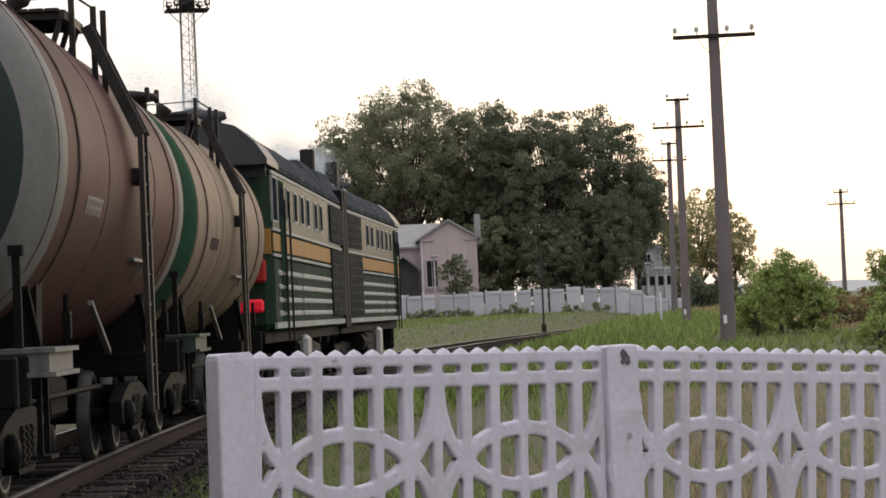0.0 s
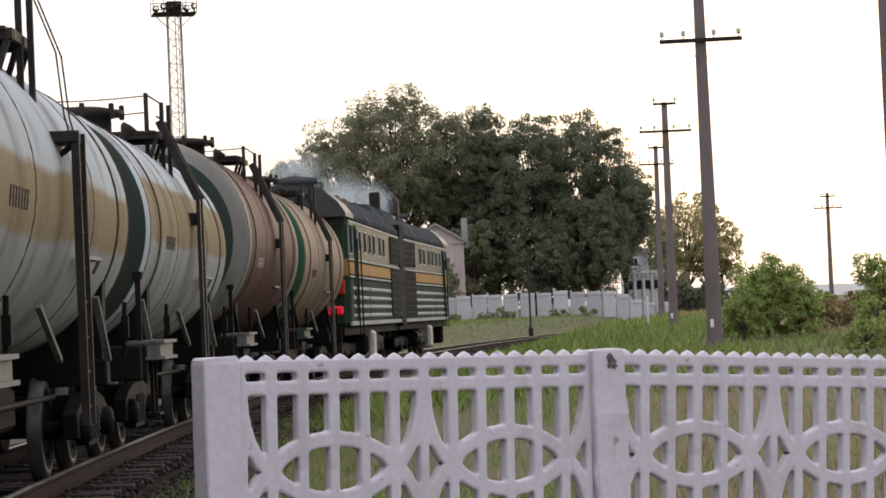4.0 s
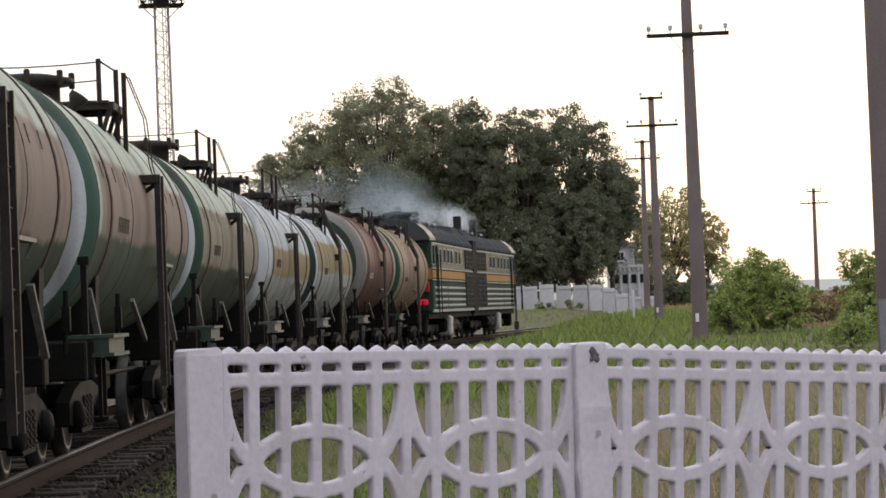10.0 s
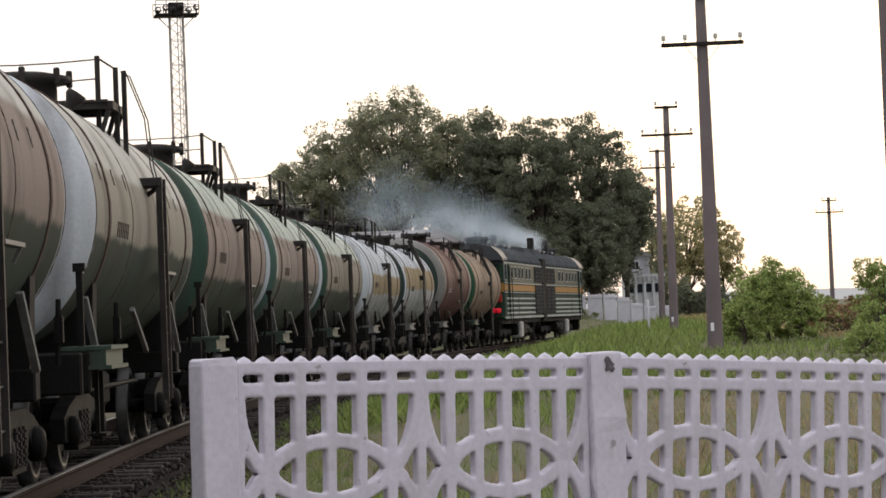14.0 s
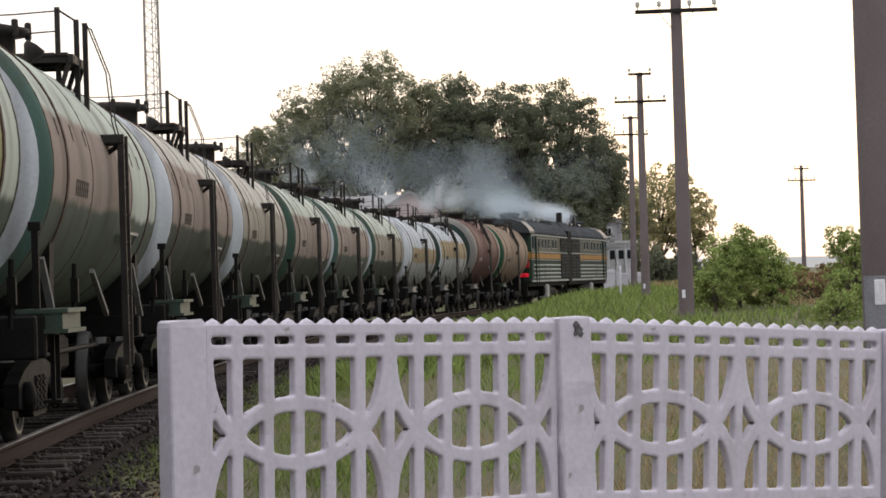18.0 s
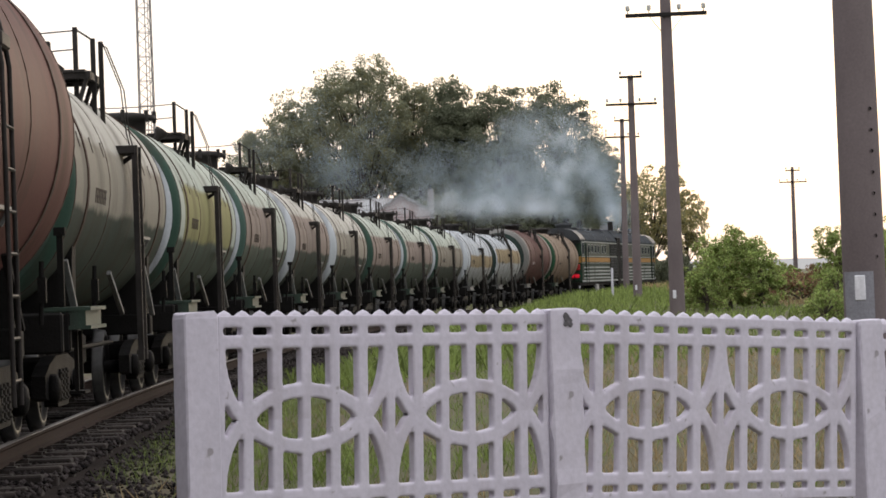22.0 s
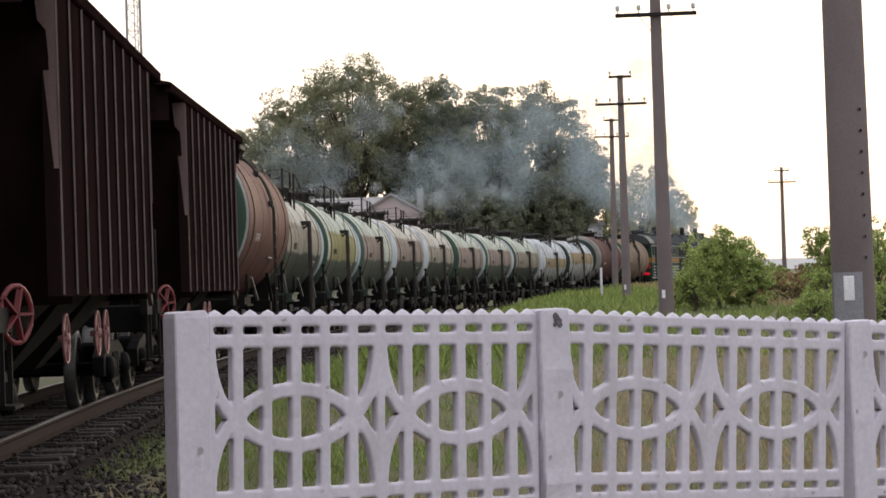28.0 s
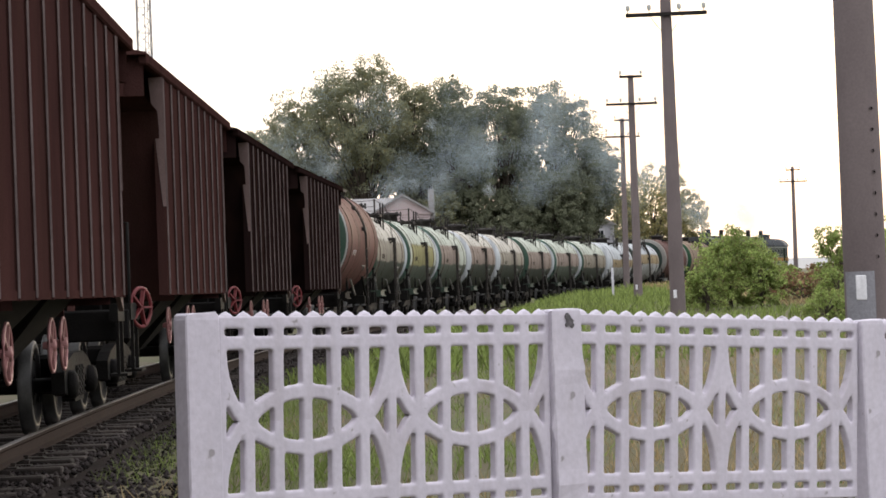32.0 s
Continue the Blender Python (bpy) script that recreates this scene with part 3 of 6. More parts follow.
def post_geo(h, seed):
    g = Geo()
    rnd = random.Random(seed)
    w, d = (0.195 if seed == 4 else 0.175), 0.115
    levels = [-0.3, 0.25] + [0.4 + 0.07 * i for i in range(int((h - 0.5) / 0.07))] + [h - 0.03, h - 0.008, h]
    vs, rings = [], []
    for i, z in enumerate(levels):
        ins = 0.018 if i == len(levels) - 1 else 0.006 if i == len(levels) - 2 else 0
        ring = []
        b = 0.007
        pts = [(b, 0), (w - b, 0), (w, b), (w, d - b), (w - b, d), (b, d), (0, d - b), (0, b)]
        for x, y in pts:
            k_ = 0.010 if rnd.random() < 0.05 else 0.0015
            jx, jy = rnd.uniform(-k_, k_), rnd.uniform(-k_, k_)
            x2 = w / 2 + (x - w / 2) * (1 - ins * 7) + jx
            y2 = d / 2 + (y - d / 2) * (1 - ins * 7) + jy
            ring.append((x2, y2, z + rnd.uniform(-0.004, 0.004)))
        vs += ring
    fs = [[i * 8 + k, i * 8 + (k + 1) % 8, i * 8 + 8 + (k + 1) % 8, i * 8 + 8 + k] for i in range(len(levels) - 1) for k in range(8)]
    fs.append(list(range(len(vs) - 8, len(vs))))
    g.add(vs, fs)
    # small knocked-off corner and lifting eye
    return g


def panel_mesh(top=True):
    """One cast, pierced panel 1.98 m long and 0.47 m high: bars, arcs and rails melt together in rounded fillets.
    v runs down from the scalloped edge; the lower panel is the same casting turned upside down."""
    L, H, D = 1.98, 0.474, 0.048
    segs = []

    def rb(pts, w):
        for p, q in zip(pts, pts[1:]):
            segs.append((*p, *q, w / 2))
    P, q6 = L / 2, L / 12
    rb([(-0.02, 0.022), (L + 0.02, 0.022)], 0.064)
    rb([(-0.02, 0.120), (L + 0.02, 0.120)], 0.062)
    for i in range(13):
        rb([(q6 * i, 0.02), (q6 * i, 0.12)], 0.062)
    rb([(0.0, 0.1), (0.0, H + 0.05)], 0.075)
    rb([(L, 0.1), (L, H + 0.05)], 0.075)
    rb([(P, 0.1), (P, H + 0.05)], 0.052)
    arc = lambda x: H - 0.130 * max(0.0, 1 - (x / (2 * q6)) ** 2) ** 0.72
    for rep in range(2):
        c = P * (rep + 0.5)
        rb([(c + 2 * q6 * x, arc(2 * q6 * x)) for x in [-1 + i / 8 for i in range(17)]], 0.062)
        for s in (-1, 1):
            fl = [(0.486, 0.13), (0.483, 0.20), (0.474, 0.27), (0.458, 0.34), (0.430, 0.42), (0.392, 0.48), (0.345, H + 0.075)]
            rb([(c + s * u, 0.13 + (v - 0.13) * (H - 0.12) / 0.419) for u, v in fl], 0.060)
            rb([(c + s * 0.488, 0.13), (c + s * 0.484, 0.235)], 0.06)
            rb([(c + s * 0.33 - 0.02, H), (c + s * 0.33 + 0.02, H)], 0.058)
        for k in (-2, -1, 0, 1, 2):
            rb([(c + k * q6, 0.12), (c + k * q6, arc(k * q6))], 0.060)
        for k in (-1, 0, 1):
            rb([(c + k * q6, arc(k * q6)), (c + k * q6, H + 0.05)], 0.052)
    st = 0.0090
    nu, nv = int(round(L / st)) + 1, int(round(H / st)) + 1
    U, V = np.meshgrid(np.linspace(0, L, nu), np.linspace(0, H, nv), indexing="ij")
    K = 300.0

    def field(U, V):
        acc = np.zeros_like(U)
        for x0, y0, x1, y1, r in segs:
            dx, dy = x1 - x0, y1 - y0
            t = np.clip(((U - x0) * dx + (V - y0) * dy) / (dx * dx + dy * dy), 0, 1)
            d = np.hypot(U - x0 - t * dx, V - y0 - t * dy) - r
            acc += np.exp(-K * np.clip(d, -0.3, 0.3))
        return -np.log(acc) / K
    F = field(U, V)
    e = 1e-4
    gx, gy = (field(U + e, V) - F) / e, (field(U, V + e) - F) / e
    # cells that hold any of the casting; their outer corners slide on to its edge
    ins = F < 0
    keep = ins[:-1, :-1] | ins[1:, :-1] | ins[:-1, 1:] | ins[1:, 1:]
    gl = np.maximum(np.hypot(gx, gy), 0.3)
    sh = np.where(ins, 0, np.minimum(F / gl, st * 1.2))
    U2, V2 = np.clip(U - sh * gx / gl, 0, L), np.clip(V - sh * gy / gl, 0, H)
    dep = np.clip(-F, 0, 0.006) / 0.006
    front = 0.006 - 0.006 * np.sqrt(np.clip(1 - (1 - dep) ** 2, 0, 1))
    idx = -np.ones((nu, nv), dtype=int)
    verts, sgn = [], (-1 if top else 1)
    used = np.zeros((nu, nv), bool)
    used[:-1, :-1] |= keep
    used[1:, :-1] |= keep
    used[:-1, 1:] |= keep
    used[1:, 1:] |= keep
    order = np.argwhere(used)
    for n_, (i, j) in enumerate(order):
        idx[i, j] = n_
        verts.append((U2[i, j], front[i, j], sgn * V2[i, j]))
    nn = len(verts)
    for i, j in order:
        verts.append((U2[i, j], D - front[i, j], sgn * V2[i, j]))
    faces = []
    for i, j in np.argwhere(keep):
        q = [int(idx[i, j]), int(idx[i + 1, j]), int(idx[i + 1, j + 1]), int(idx[i, j + 1])]
        faces.append(q)
        faces.append([a + nn for a in q[::-1]])
        for (di, dj), (a, b_) in {(-1, 0): (3, 0), (1, 0): (1, 2), (0, -1): (0, 1), (0, 1): (2, 3)}.items():
            ii, jj = i + di, j + dj
            if jj >= nv - 1:
                continue        # the two castings meet here
            if not (0 <= ii < nu - 1 and 0 <= jj) or not keep[ii, jj]:
                faces.append([q[b_], q[a], q[a] + nn, q[b_] + nn])
    g = Geo()
    g.add(verts, faces, 0, True)
    # scalloped coping
    ns = 20 * 6
    rows_ = []
    for yy, k in ((0.003, -0.3), (0.002, 0.55), (0.008, 0.90), (0.024, 1.0), (0.040, 0.90), (0.046, 0.55), (0.045, -0.3)):
        rows_.append([(L * i / ns, yy, sgn * (0.022 - (0.016 + 0.030 * (0.5 - 0.5 * math.cos(math.pi * (i % 6) / 3))) * k)) for i in range(ns + 1)])
    vs = [p for r in rows_ for p in r]
    w_ = ns + 1
    g.add(vs, [[r * w_ + i, r * w_ + i + 1, r * w_ + w_ + i + 1, r * w_ + w_ + i] for r in range(6) for i in range(ns)], 0, True)
    me = g.mesh("panel", [M["fence"]])
    return fix(me)


def build_fence():
    up, low = panel_mesh(True), panel_mesh(False)
    fence = thing("fence", "white-painted pierced concrete panel fence between square posts", "fence")
    ang = math.degrees(math.atan2(FENCE_DIR.y, FENCE_DIR.x))
    for i, (x, y, z) in enumerate(FENCE_POSTS):
        base = height(x, y)
        ob = part("post", post_geo(z - base, i + 3), M["fence"], fence, at=pose(x, y, base, 0, 0.6 if i == 0 else -0.4, ang))
        if i == 1:
            g = Geo()
            zt = z - base
            for cx, cz, r in ((0.115, -0.058, 0.020), (0.102, -0.036, 0.016), (0.128, -0.078, 0.012), (0.095, -0.076, 0.009)):
                g.prism([(cx + r * (1 + 0.35 * math.sin(3.1 * k + 40 * r)) * math.cos(0.785 * k), zt + cz + 1.2 * r * (1 + 0.3 * math.cos(2.3 * k + 9 * r)) * math.sin(0.785 * k)) for k in range(8)], -0.006, 0.02)
            part("broken_patch", g, M["scar"], ob, "dark broken patch of bare concrete")
        if i + 1 < len(FENCE_POSTS):
            x2, y2, z2 = FENCE_POSTS[i + 1]
            a, b = Vector((x, y, z)), Vector((x2, y2, z2))
            d = b - a
            gap = 0.034 if i == 0 else 0.0
            tilt = math.degrees(math.atan2(z2 - z, math.hypot(d.x, d.y)))
            o = Vector((x, y, 0)) + FENCE_DIR * (0.172 + gap) + Vector((-FENCE_DIR.y, FENCE_DIR.x, 0)) * 0.03
            fit = Matrix.Diagonal(((d.xy.length - gap) / 2.155, 1, 1, 1))
            part("panel", up, None, fence, at=pose(o.x, o.y, z - 0.022, 0, -tilt, ang) @ fit)
            part("panel", low, None, fence, at=pose(o.x, o.y, z - 0.022, 0, -tilt, ang) @ pose(0, 0.0006, -0.9465) @ fit)


build_fence()


# ---- poles of the line ----
def insulator(parent, x, z, y=0.0):
    pin = Geo().tube([(x, y, z), (x, y, z + 0.16)], 0.012, 6)
    pin = part("pin", pin, M["iron"], parent)
    g = Geo().lathe([(0.07, 0.0), (0.075, 0.045), (0.11, 0.06), (0.15, 0.05), (0.165, 0.062), (0.20, 0.05), (0.22, 0.0)], 10, "z", (x, y, z))
    part("insulator", g, M["ceramic"], pin, "white porcelain insulator")


def utility_pole(x, y, top, r_top, r_base, arms, turn, lean=0.0, label="grey concrete utility pole with steel crossarms", holes=False, tag_z=None, joint=None):
    base = height(x, y)
    h = top - base
    ob = thing("utility_pole", label, "utility pole", pose(x, y, base, 0, lean, turn), "line of utility poles")
    g = Geo().lathe([(-0.4, r_base), (0.0, r_base)] + [(h * k / 8, r_base + (r_top - r_base) * k / 8) for k in range(1, 9)] + [(h + 0.02, r_top * 0.6), (h + 0.025, 0.0)], 20, "z")
    part("shaft", g, M["pole"], ob)
    for az_, half in arms:
        a = Geo().box((0, -r_top - 0.05, az_ - base), (2 * half, 0.08, 0.10), ch=0.012)
        a = part("crossarm", a, M["iron"], ob, "dark steel crossarm")
        for u in ((-0.94, -0.42, 0.32, 0.92) if half > 0.7 else (-0.9, 0.9)):
            insulator(ob, u * half, az_ - base + 0.04, -r_top - 0.05)
        if half > 0.7:
            for s in (-1, 1):
                part("brace", Geo().bar((s * half * 0.42, -r_top - 0.05, az_ - base - 0.03), (s * r_top, -r_top - 0.02, az_ - base - 0.42), 0.035, 0.012), M["iron"], ob)
    if tag_z:
        part("number_tag", Geo().box((-r_base * 0.35, -r_base * 0.93, tag_z - base), (0.085, 0.02, 0.20), Euler((0, 0, -0.38)).to_matrix(), ch=0.006), M["tag"], ob, "small white enamel plate")
    if joint:
        band, n = Geo(), 12
        arc = [radians(200 + 85 * k / n) for k in range(n + 1)]
        for r_ in (r_base * 1.012, r_base * 0.95):
            band.v += [(r_ * math.cos(a_), r_ * math.sin(a_), z - base) for z in joint for a_ in arc]
        m_ = 2 * (n + 1)
        band.add([], [[k, k + 1, n + 2 + k, n + 1 + k] for k in range(n)])
        band.f = [[q % m_ for q in f_] for f_ in band.f]
        part("base_paint", band, M["pole_grey"], ob, "pale painted patch on the base")
    if holes:
        for i in range(8):
            part("hole_plug", Geo().lathe([(-0.012, 0.014), (0.0, 0.014), (0.002, 0.0)], 8, "y", (r_base * 0.45, -r_base * 0.89 + 0.012, 1.55 + 0.17 * i)), M["iron"], ob, "dark bolt hole")
    return ob


M["pole_grey"] = mat("pole_base_wash", (0.25, 0.25, 0.275), (0.19, 0.19, 0.21), 5, 0.85, bump=0.3)
utility_pole(3.37, 20.0, 9.0, 0.135, 0.178, [(8.0, 1.0), (8.9, 0.45)], 0, holes=True, tag_z=1.23, lean=-0.35, joint=(-0.1, 1.36))
utility_pole(5.65, 62.0, 9.25, 0.125, 0.195, [(7.83, 1.0), (8.98, 0.46)], -2, tag_z=0.95, lean=-0.2)
utility_pole(7.84, 104.0, 9.72, 0.12, 0.19, [(8.54, 1.06), (9.66, 0.47)], -2, tag_z=1.0, lean=0.1)
utility_pole(10.35, 146.0, 10.6, 0.12, 0.19, [(9.55, 1.0), (10.5, 0.46)], -2, lean=0.5)
utility_pole(26.2, 190.0, 9.3, 0.12, 0.18, [(8.18, 1.05), (9.05, 0.55)], 0, lean=0.1)


# thin line wires from pole to pole
# ---- floodlight mast ----
def build_mast():
    x, y = -23.15, 199.5
    base = height(x, y)
    ob = thing("floodlight_mast", "pale steel lattice mast with a floodlight platform", "lighting mast", pose(x, y, base, 0, 0, 12))
    H = 26.0 - base
    wid = lambda z: 0.62 - 0.10 * z / H
    for sx in (-1, 1):
        for sy in (-1, 1):
            part("leg", Geo().tube([(sx * wid(0), sy * wid(0), -0.2), (sx * wid(H), sy * wid(H), H)], 0.05, 6), M["tower"], ob)
    nb = 26
    for face in range(4):
        g = Geo()
        for i in range(nb):
            z0, z1 = H * i / nb, H * (i + 1) / nb
            a, b = wid(z0), wid(z1)
            p = [(-a, -a, z0), (b, -b, z1)] if i % 2 else [(a, -a, z0), (-b, -b, z1)]
            rot = Euler((0, 0, face * math.pi / 2)).to_matrix()
            g.bar(rot @ Vector(p[0]), rot @ Vector(p[1]), 0.05)
            if i % 2 == 0:
                g.bar(rot @ Vector((-a, -a, z0)), rot @ Vector((a, -a, z0)), 0.045)
        part("lattice", g, M["tower"], ob)
    part("ladder", Geo().tube([(0.05, -0.35, 0), (0.05, -0.3, H)], 0.04, 5).tube([(0.3, -0.35, 0), (0.3, -0.3, H)], 0.03, 5), M["tower"], ob)
    deck = part("deck", Geo().box((0, 0, H + 0.05), (3.4, 2.4, 0.12), ch=0.02), M["iron"], ob, "dark platform deck")
    for s in (-1, 1):
        part("deck_brace", Geo().bar((s * 1.5, 0, H), (s * 0.5, 0, H - 1.0), 0.07), M["tower"], ob)
        part("guard_rail", Geo().tube([(-1.7, s * 1.2, H + 1.1), (1.7, s * 1.2, H + 1.1)], 0.03, 6).tube([(-1.7, s * 1.2, H + 0.6), (1.7, s * 1.2, H + 0.6)], 0.025, 6), M["iron"], ob)
        for k in range(5):
            part("guard_post", Geo().tube([(-1.7 + 0.85 * k, s * 1.2, H + 0.1), (-1.7 + 0.85 * k, s * 1.2, H + 1.1)], 0.03, 6), M["iron"], ob)
    for k in range(6):
        lamp = Geo().lathe([(-0.16, 0.14), (-0.1, 0.2), (0.12, 0.26), (0.16, 0.24)], 12, "y", (-1.5 + 0.6 * k, -1.3, H + 0.35 + 0.2 * (k % 2)))
        lamp.box((-1.5 + 0.6 * k, -1.15, H + 0.2), (0.1, 0.1, 0.4))
        part("floodlight", lamp, M["iron"], ob, "round floodlight")
    part("inner_frame", Geo().box((0, 0, H + 0.6), (1.2, 1.0, 0.9), ch=0.05), M["iron"], ob, "dark equipment box")


build_mast()


# ---- boundary wall of white slabs ----
def build_wall():
    wall = tagged(thing("wall_boundary", "old whitewashed concrete slab wall with uneven tops", "wall"), kind="structure")
    rnd = random.Random(5)
    line = [(-16.0, 204.0), (-7.0, 204.5), (1.8, 205.5), (9.9, 206.0), (15.4, 208.6)]
    meshes = []
    for k in range(5):
        g = Geo()
        g.box((0, 0, 0.9), (1.16, 0.14, 2.0 + 0.05 * k), ch=0.03)
        g.box((0, -0.085, 1.75), (1.14, 0.06, 0.22), ch=0.02)
        g.box((-0.52, -0.05, 0.92 + 0.03 * k), (0.16, 0.16, 2.2 + 0.06 * k), ch=0.03)
        meshes.append(fix(g.mesh("slab", [M["wall_white"]])))
    for (x0, y0), (x1, y1) in zip(line, line[1:]):
        d = math.hypot(x1 - x0, y1 - y0)
        n = int(d / 1.2)
        a = math.degrees(math.atan2(y1 - y0, x1 - x0))
        for i in range(n):
            k = (i + 0.5) / n
            x, y = x0 + (x1 - x0) * k, y0 + (y1 - y0) * k
            part("slab", rnd.choice(meshes), None, wall, at=pose(x, y, height(x, y) + rnd.uniform(-0.10, 0.06), rnd.uniform(-1.5, 1.5), rnd.uniform(-1.2, 1.2), a + rnd.uniform(-3, 3)))


build_wall()


def low_wall():
    wall = thing("low_wall", "low whitewashed garden wall under dark bushes", "wall", pose(18.6, 216.0, height(18.6, 216.0)), kind="structure")
    part("course", Geo().box((0, 0, 0.2), (2.1, 0.25, 0.75), ch=0.03), M["wall_white"], wall)
    part("coping", Geo().box((0, 0, 0.62), (2.2, 0.34, 0.10), ch=0.02), M["wall_white"], wall)
    part("pier", Geo().box((-1.2, 0, 0.3), (0.35, 0.36, 1.1), ch=0.03), M["wall_white"], wall)


low_wall()


# ---- houses behind the wall ----
def window(parent, x, y, z, w, h, material="white_trim"):
    """A recessed window in a wall that faces -y."""
    fr = Geo()
    for sx in (-1, 1):
        fr.box((x + sx * (w / 2 + 0.05), y - 0.02, z), (0.12, 0.16, h + 0.2))
        fr.box((x, y - 0.02, z + sx * (h / 2 + 0.05)), (w, 0.16, 0.12))
    fr.box((x, y, z), (0.05, 0.08, h))
    wn_ = part("window", fr, M[material], parent)
    part("pane", Geo().box((x, y + 0.03, z), (w, 0.03, h)), M["dark_window"], wn_, "dark glass")
    part("sill", Geo().box((x, y - 0.08, z - h / 2 - 0.12), (w + 0.3, 0.22, 0.06)), M[material], wn_)


def pink_house():
    x, y = -4.4, 216.0
    base = height(x, y)
    ob = thing("house", "pink plastered station house with a grey gabled roof", "house", pose(x, y, base, 0, 0, 4))
    T = 0.3
    # gable front: x -1.2 .. 3.2, long wing to the left
    out = [(-1.6, 0), (3.2, 0), (3.2, 6.7), (0.8, 8.1), (-1.6, 6.7)]
    part("gable_wall", Geo().prism(out, 0.0, T), M["plaster_pink"], ob)
    part("side_wall", Geo().box((3.05, 4.0, 3.35), (T, 7.4, 6.7)), M["plaster_pink"], ob)
    part("side_wall", Geo().box((-1.45, 4.0, 3.35), (T, 7.4, 6.7)), M["plaster_pink"], ob)
    part("wing_wall", Geo().box((-9.6, 2.2, 3.1), (16, T, 6.2)), M["plaster_pink"], ob)
    part("wing_end_wall", Geo().box((-17.5, 5.0, 3.1), (T, 5.3, 6.2)), M["plaster_pink"], ob)
    roof = Geo()
    for s in (-1, 1):
        roof.add([(0.8, -0.35, 8.3), (0.8 + s * 2.75, -0.35, 6.65), (0.8 + s * 2.75, 9, 6.65), (0.8, 9, 8.3), (0.8, -0.35, 8.12), (0.8 + s * 2.75, -0.35, 6.47), (0.8 + s * 2.75, 9, 6.47), (0.8, 9, 8.12)],
                 [[0, 1, 2, 3], [4, 5, 6, 7], [0, 1, 5, 4], [1, 2, 6, 5], [3, 2, 6, 7], [0, 3, 7, 4]])
    part("roof", roof, M["roof_grey"], ob, "grey metal roof")
    roof2 = Geo()
    roof2.add([(-18, 1.6, 6.1), (0.6, 1.6, 6.1), (0.6, 5.4, 8.15), (-18, 5.4, 8.15), (-18, 9.2, 6.1), (0.6, 9.2, 6.1), (-18, 1.6, 5.95), (0.6, 1.6, 5.95), (0.6, 5.4, 8.0), (-18, 5.4, 8.0)],
              [[0, 1, 2, 3], [3, 2, 5, 4], [6, 7, 8, 9], [0, 1, 7, 6]])
    part("wing_roof", roof2, M["roof_grey"], ob, "grey metal roof")
    for s, z in ((1, 6.55), (-1, 6.55)):
        part("cornice", Geo().box((0.8 + s * 1.9, -0.09, z), (1.2, 0.14, 0.16)), M["plaster_pink"], ob)
    part("string_course", Geo().box((0.8, -0.06, 2.35), (4.9, 0.10, 0.14)), M["plaster_pink"], ob)
    window(ob, -0.7, -0.02, 3.7, 0.9, 2.2, "plaster_pink")
    for k in range(5):
        window(ob, -3.0 - 3.0 * k, 2.03, 3.5, 1.1, 2.0, "plaster_pink")
    # dark gabled porch
    p = Geo().prism([(-4.3, 0.0), (-1.9, 0.0), (-1.9, 4.2), (-3.1, 5.2), (-4.3, 4.2)], 1.4, 2.0)
    part("porch", p, M["loco_dark"], ob, "dark wooden porch")
    part("porch_roof", Geo().bar((-3.1, 1.2, 5.35), (-4.6, 1.2, 4.05), 1.2, 0.1).bar((-3.1, 1.2, 5.35), (-1.6, 1.2, 4.05), 1.2, 0.1), M["roof_grey"], ob)
    part("downpipe", Geo().tube([(-1.5, -0.1, 0), (-1.5, -0.1, 6.5)], 0.06, 6), M["white_trim"], ob)
    ch = part("chimney", Geo().box((3.5, 3.0, 7.4), (0.5, 0.5, 2.6), ch=0.05), M["roof_grey"], ob)
    part("chimney_pot", Geo().lathe([(8.6, 0.16), (9.1, 0.14), (9.1, 0.0)], 8, "z", (3.5, 3.0, 0)), M["iron"], ch)


pink_house()


def white_house():
    x, y = 15.9, 247.0
    base = height(x, y)
    ob = thing("house", "small white house with a decorated porch and grey upper storey", "house", pose(x, y, base) @ Matrix.Scale(1.06, 4))
    part("front_wall", Geo().box((0, 0.2, 1.7), (3.6, 0.4, 3.4)), M["white_trim"], ob)
    part("side_wall", Geo().box((1.65, 2.4, 1.7), (0.3, 4.0, 3.4)), M["white_trim"], ob)
    part("side_wall", Geo().box((-1.65, 2.4, 1.7), (0.3, 4.0, 3.4)), M["white_trim"], ob)
    part("cornice", Geo().box((0, -0.08, 3.45), (3.9, 0.3, 0.24)), M["white_trim"], ob)
    for k in range(9):
        part("dentil", Geo().box((-1.6 + 0.4 * k, -0.1, 3.15), (0.2, 0.2, 0.3)), M["white_trim"], ob)
    for k in range(5):
        part("pillar", Geo().box((-1.6 + 0.8 * k, -0.12, 1.5), (0.22, 0.2, 2.6), ch=0.03), M["white_trim"], ob)
    for k in range(4):
        part("opening", Geo().box((-1.2 + 0.8 * k, -0.03, 2.3), (0.45, 0.06, 0.8)), M["dark_window"], ob, "dark window")
    part("upper_storey", Geo().box((-0.5, 2.0, 4.4), (2.2, 2.4, 1.8)), M["wall_white"], ob)
    window(ob, -0.7, 0.78, 4.4, 0.6, 0.7)
    part("roof", Geo().prism([(-1.9, 5.25), (0.9, 5.25), (-0.5, 6.0)], 0.6, 3.4), M["roof_grey"], ob, "grey roof")


white_house()


# ---- posts and markers by the line ----
def marker(name, x, y, top, r, material, label, cat):
    b = height(x, y)
    ob = thing(name, label, cat, pose(x, y, b))
    part("stake", Geo().lathe([(-0.2, r), (top - b, r), (top - b + 0.02, 0)], 8, "z"), M[material], ob)
    return ob


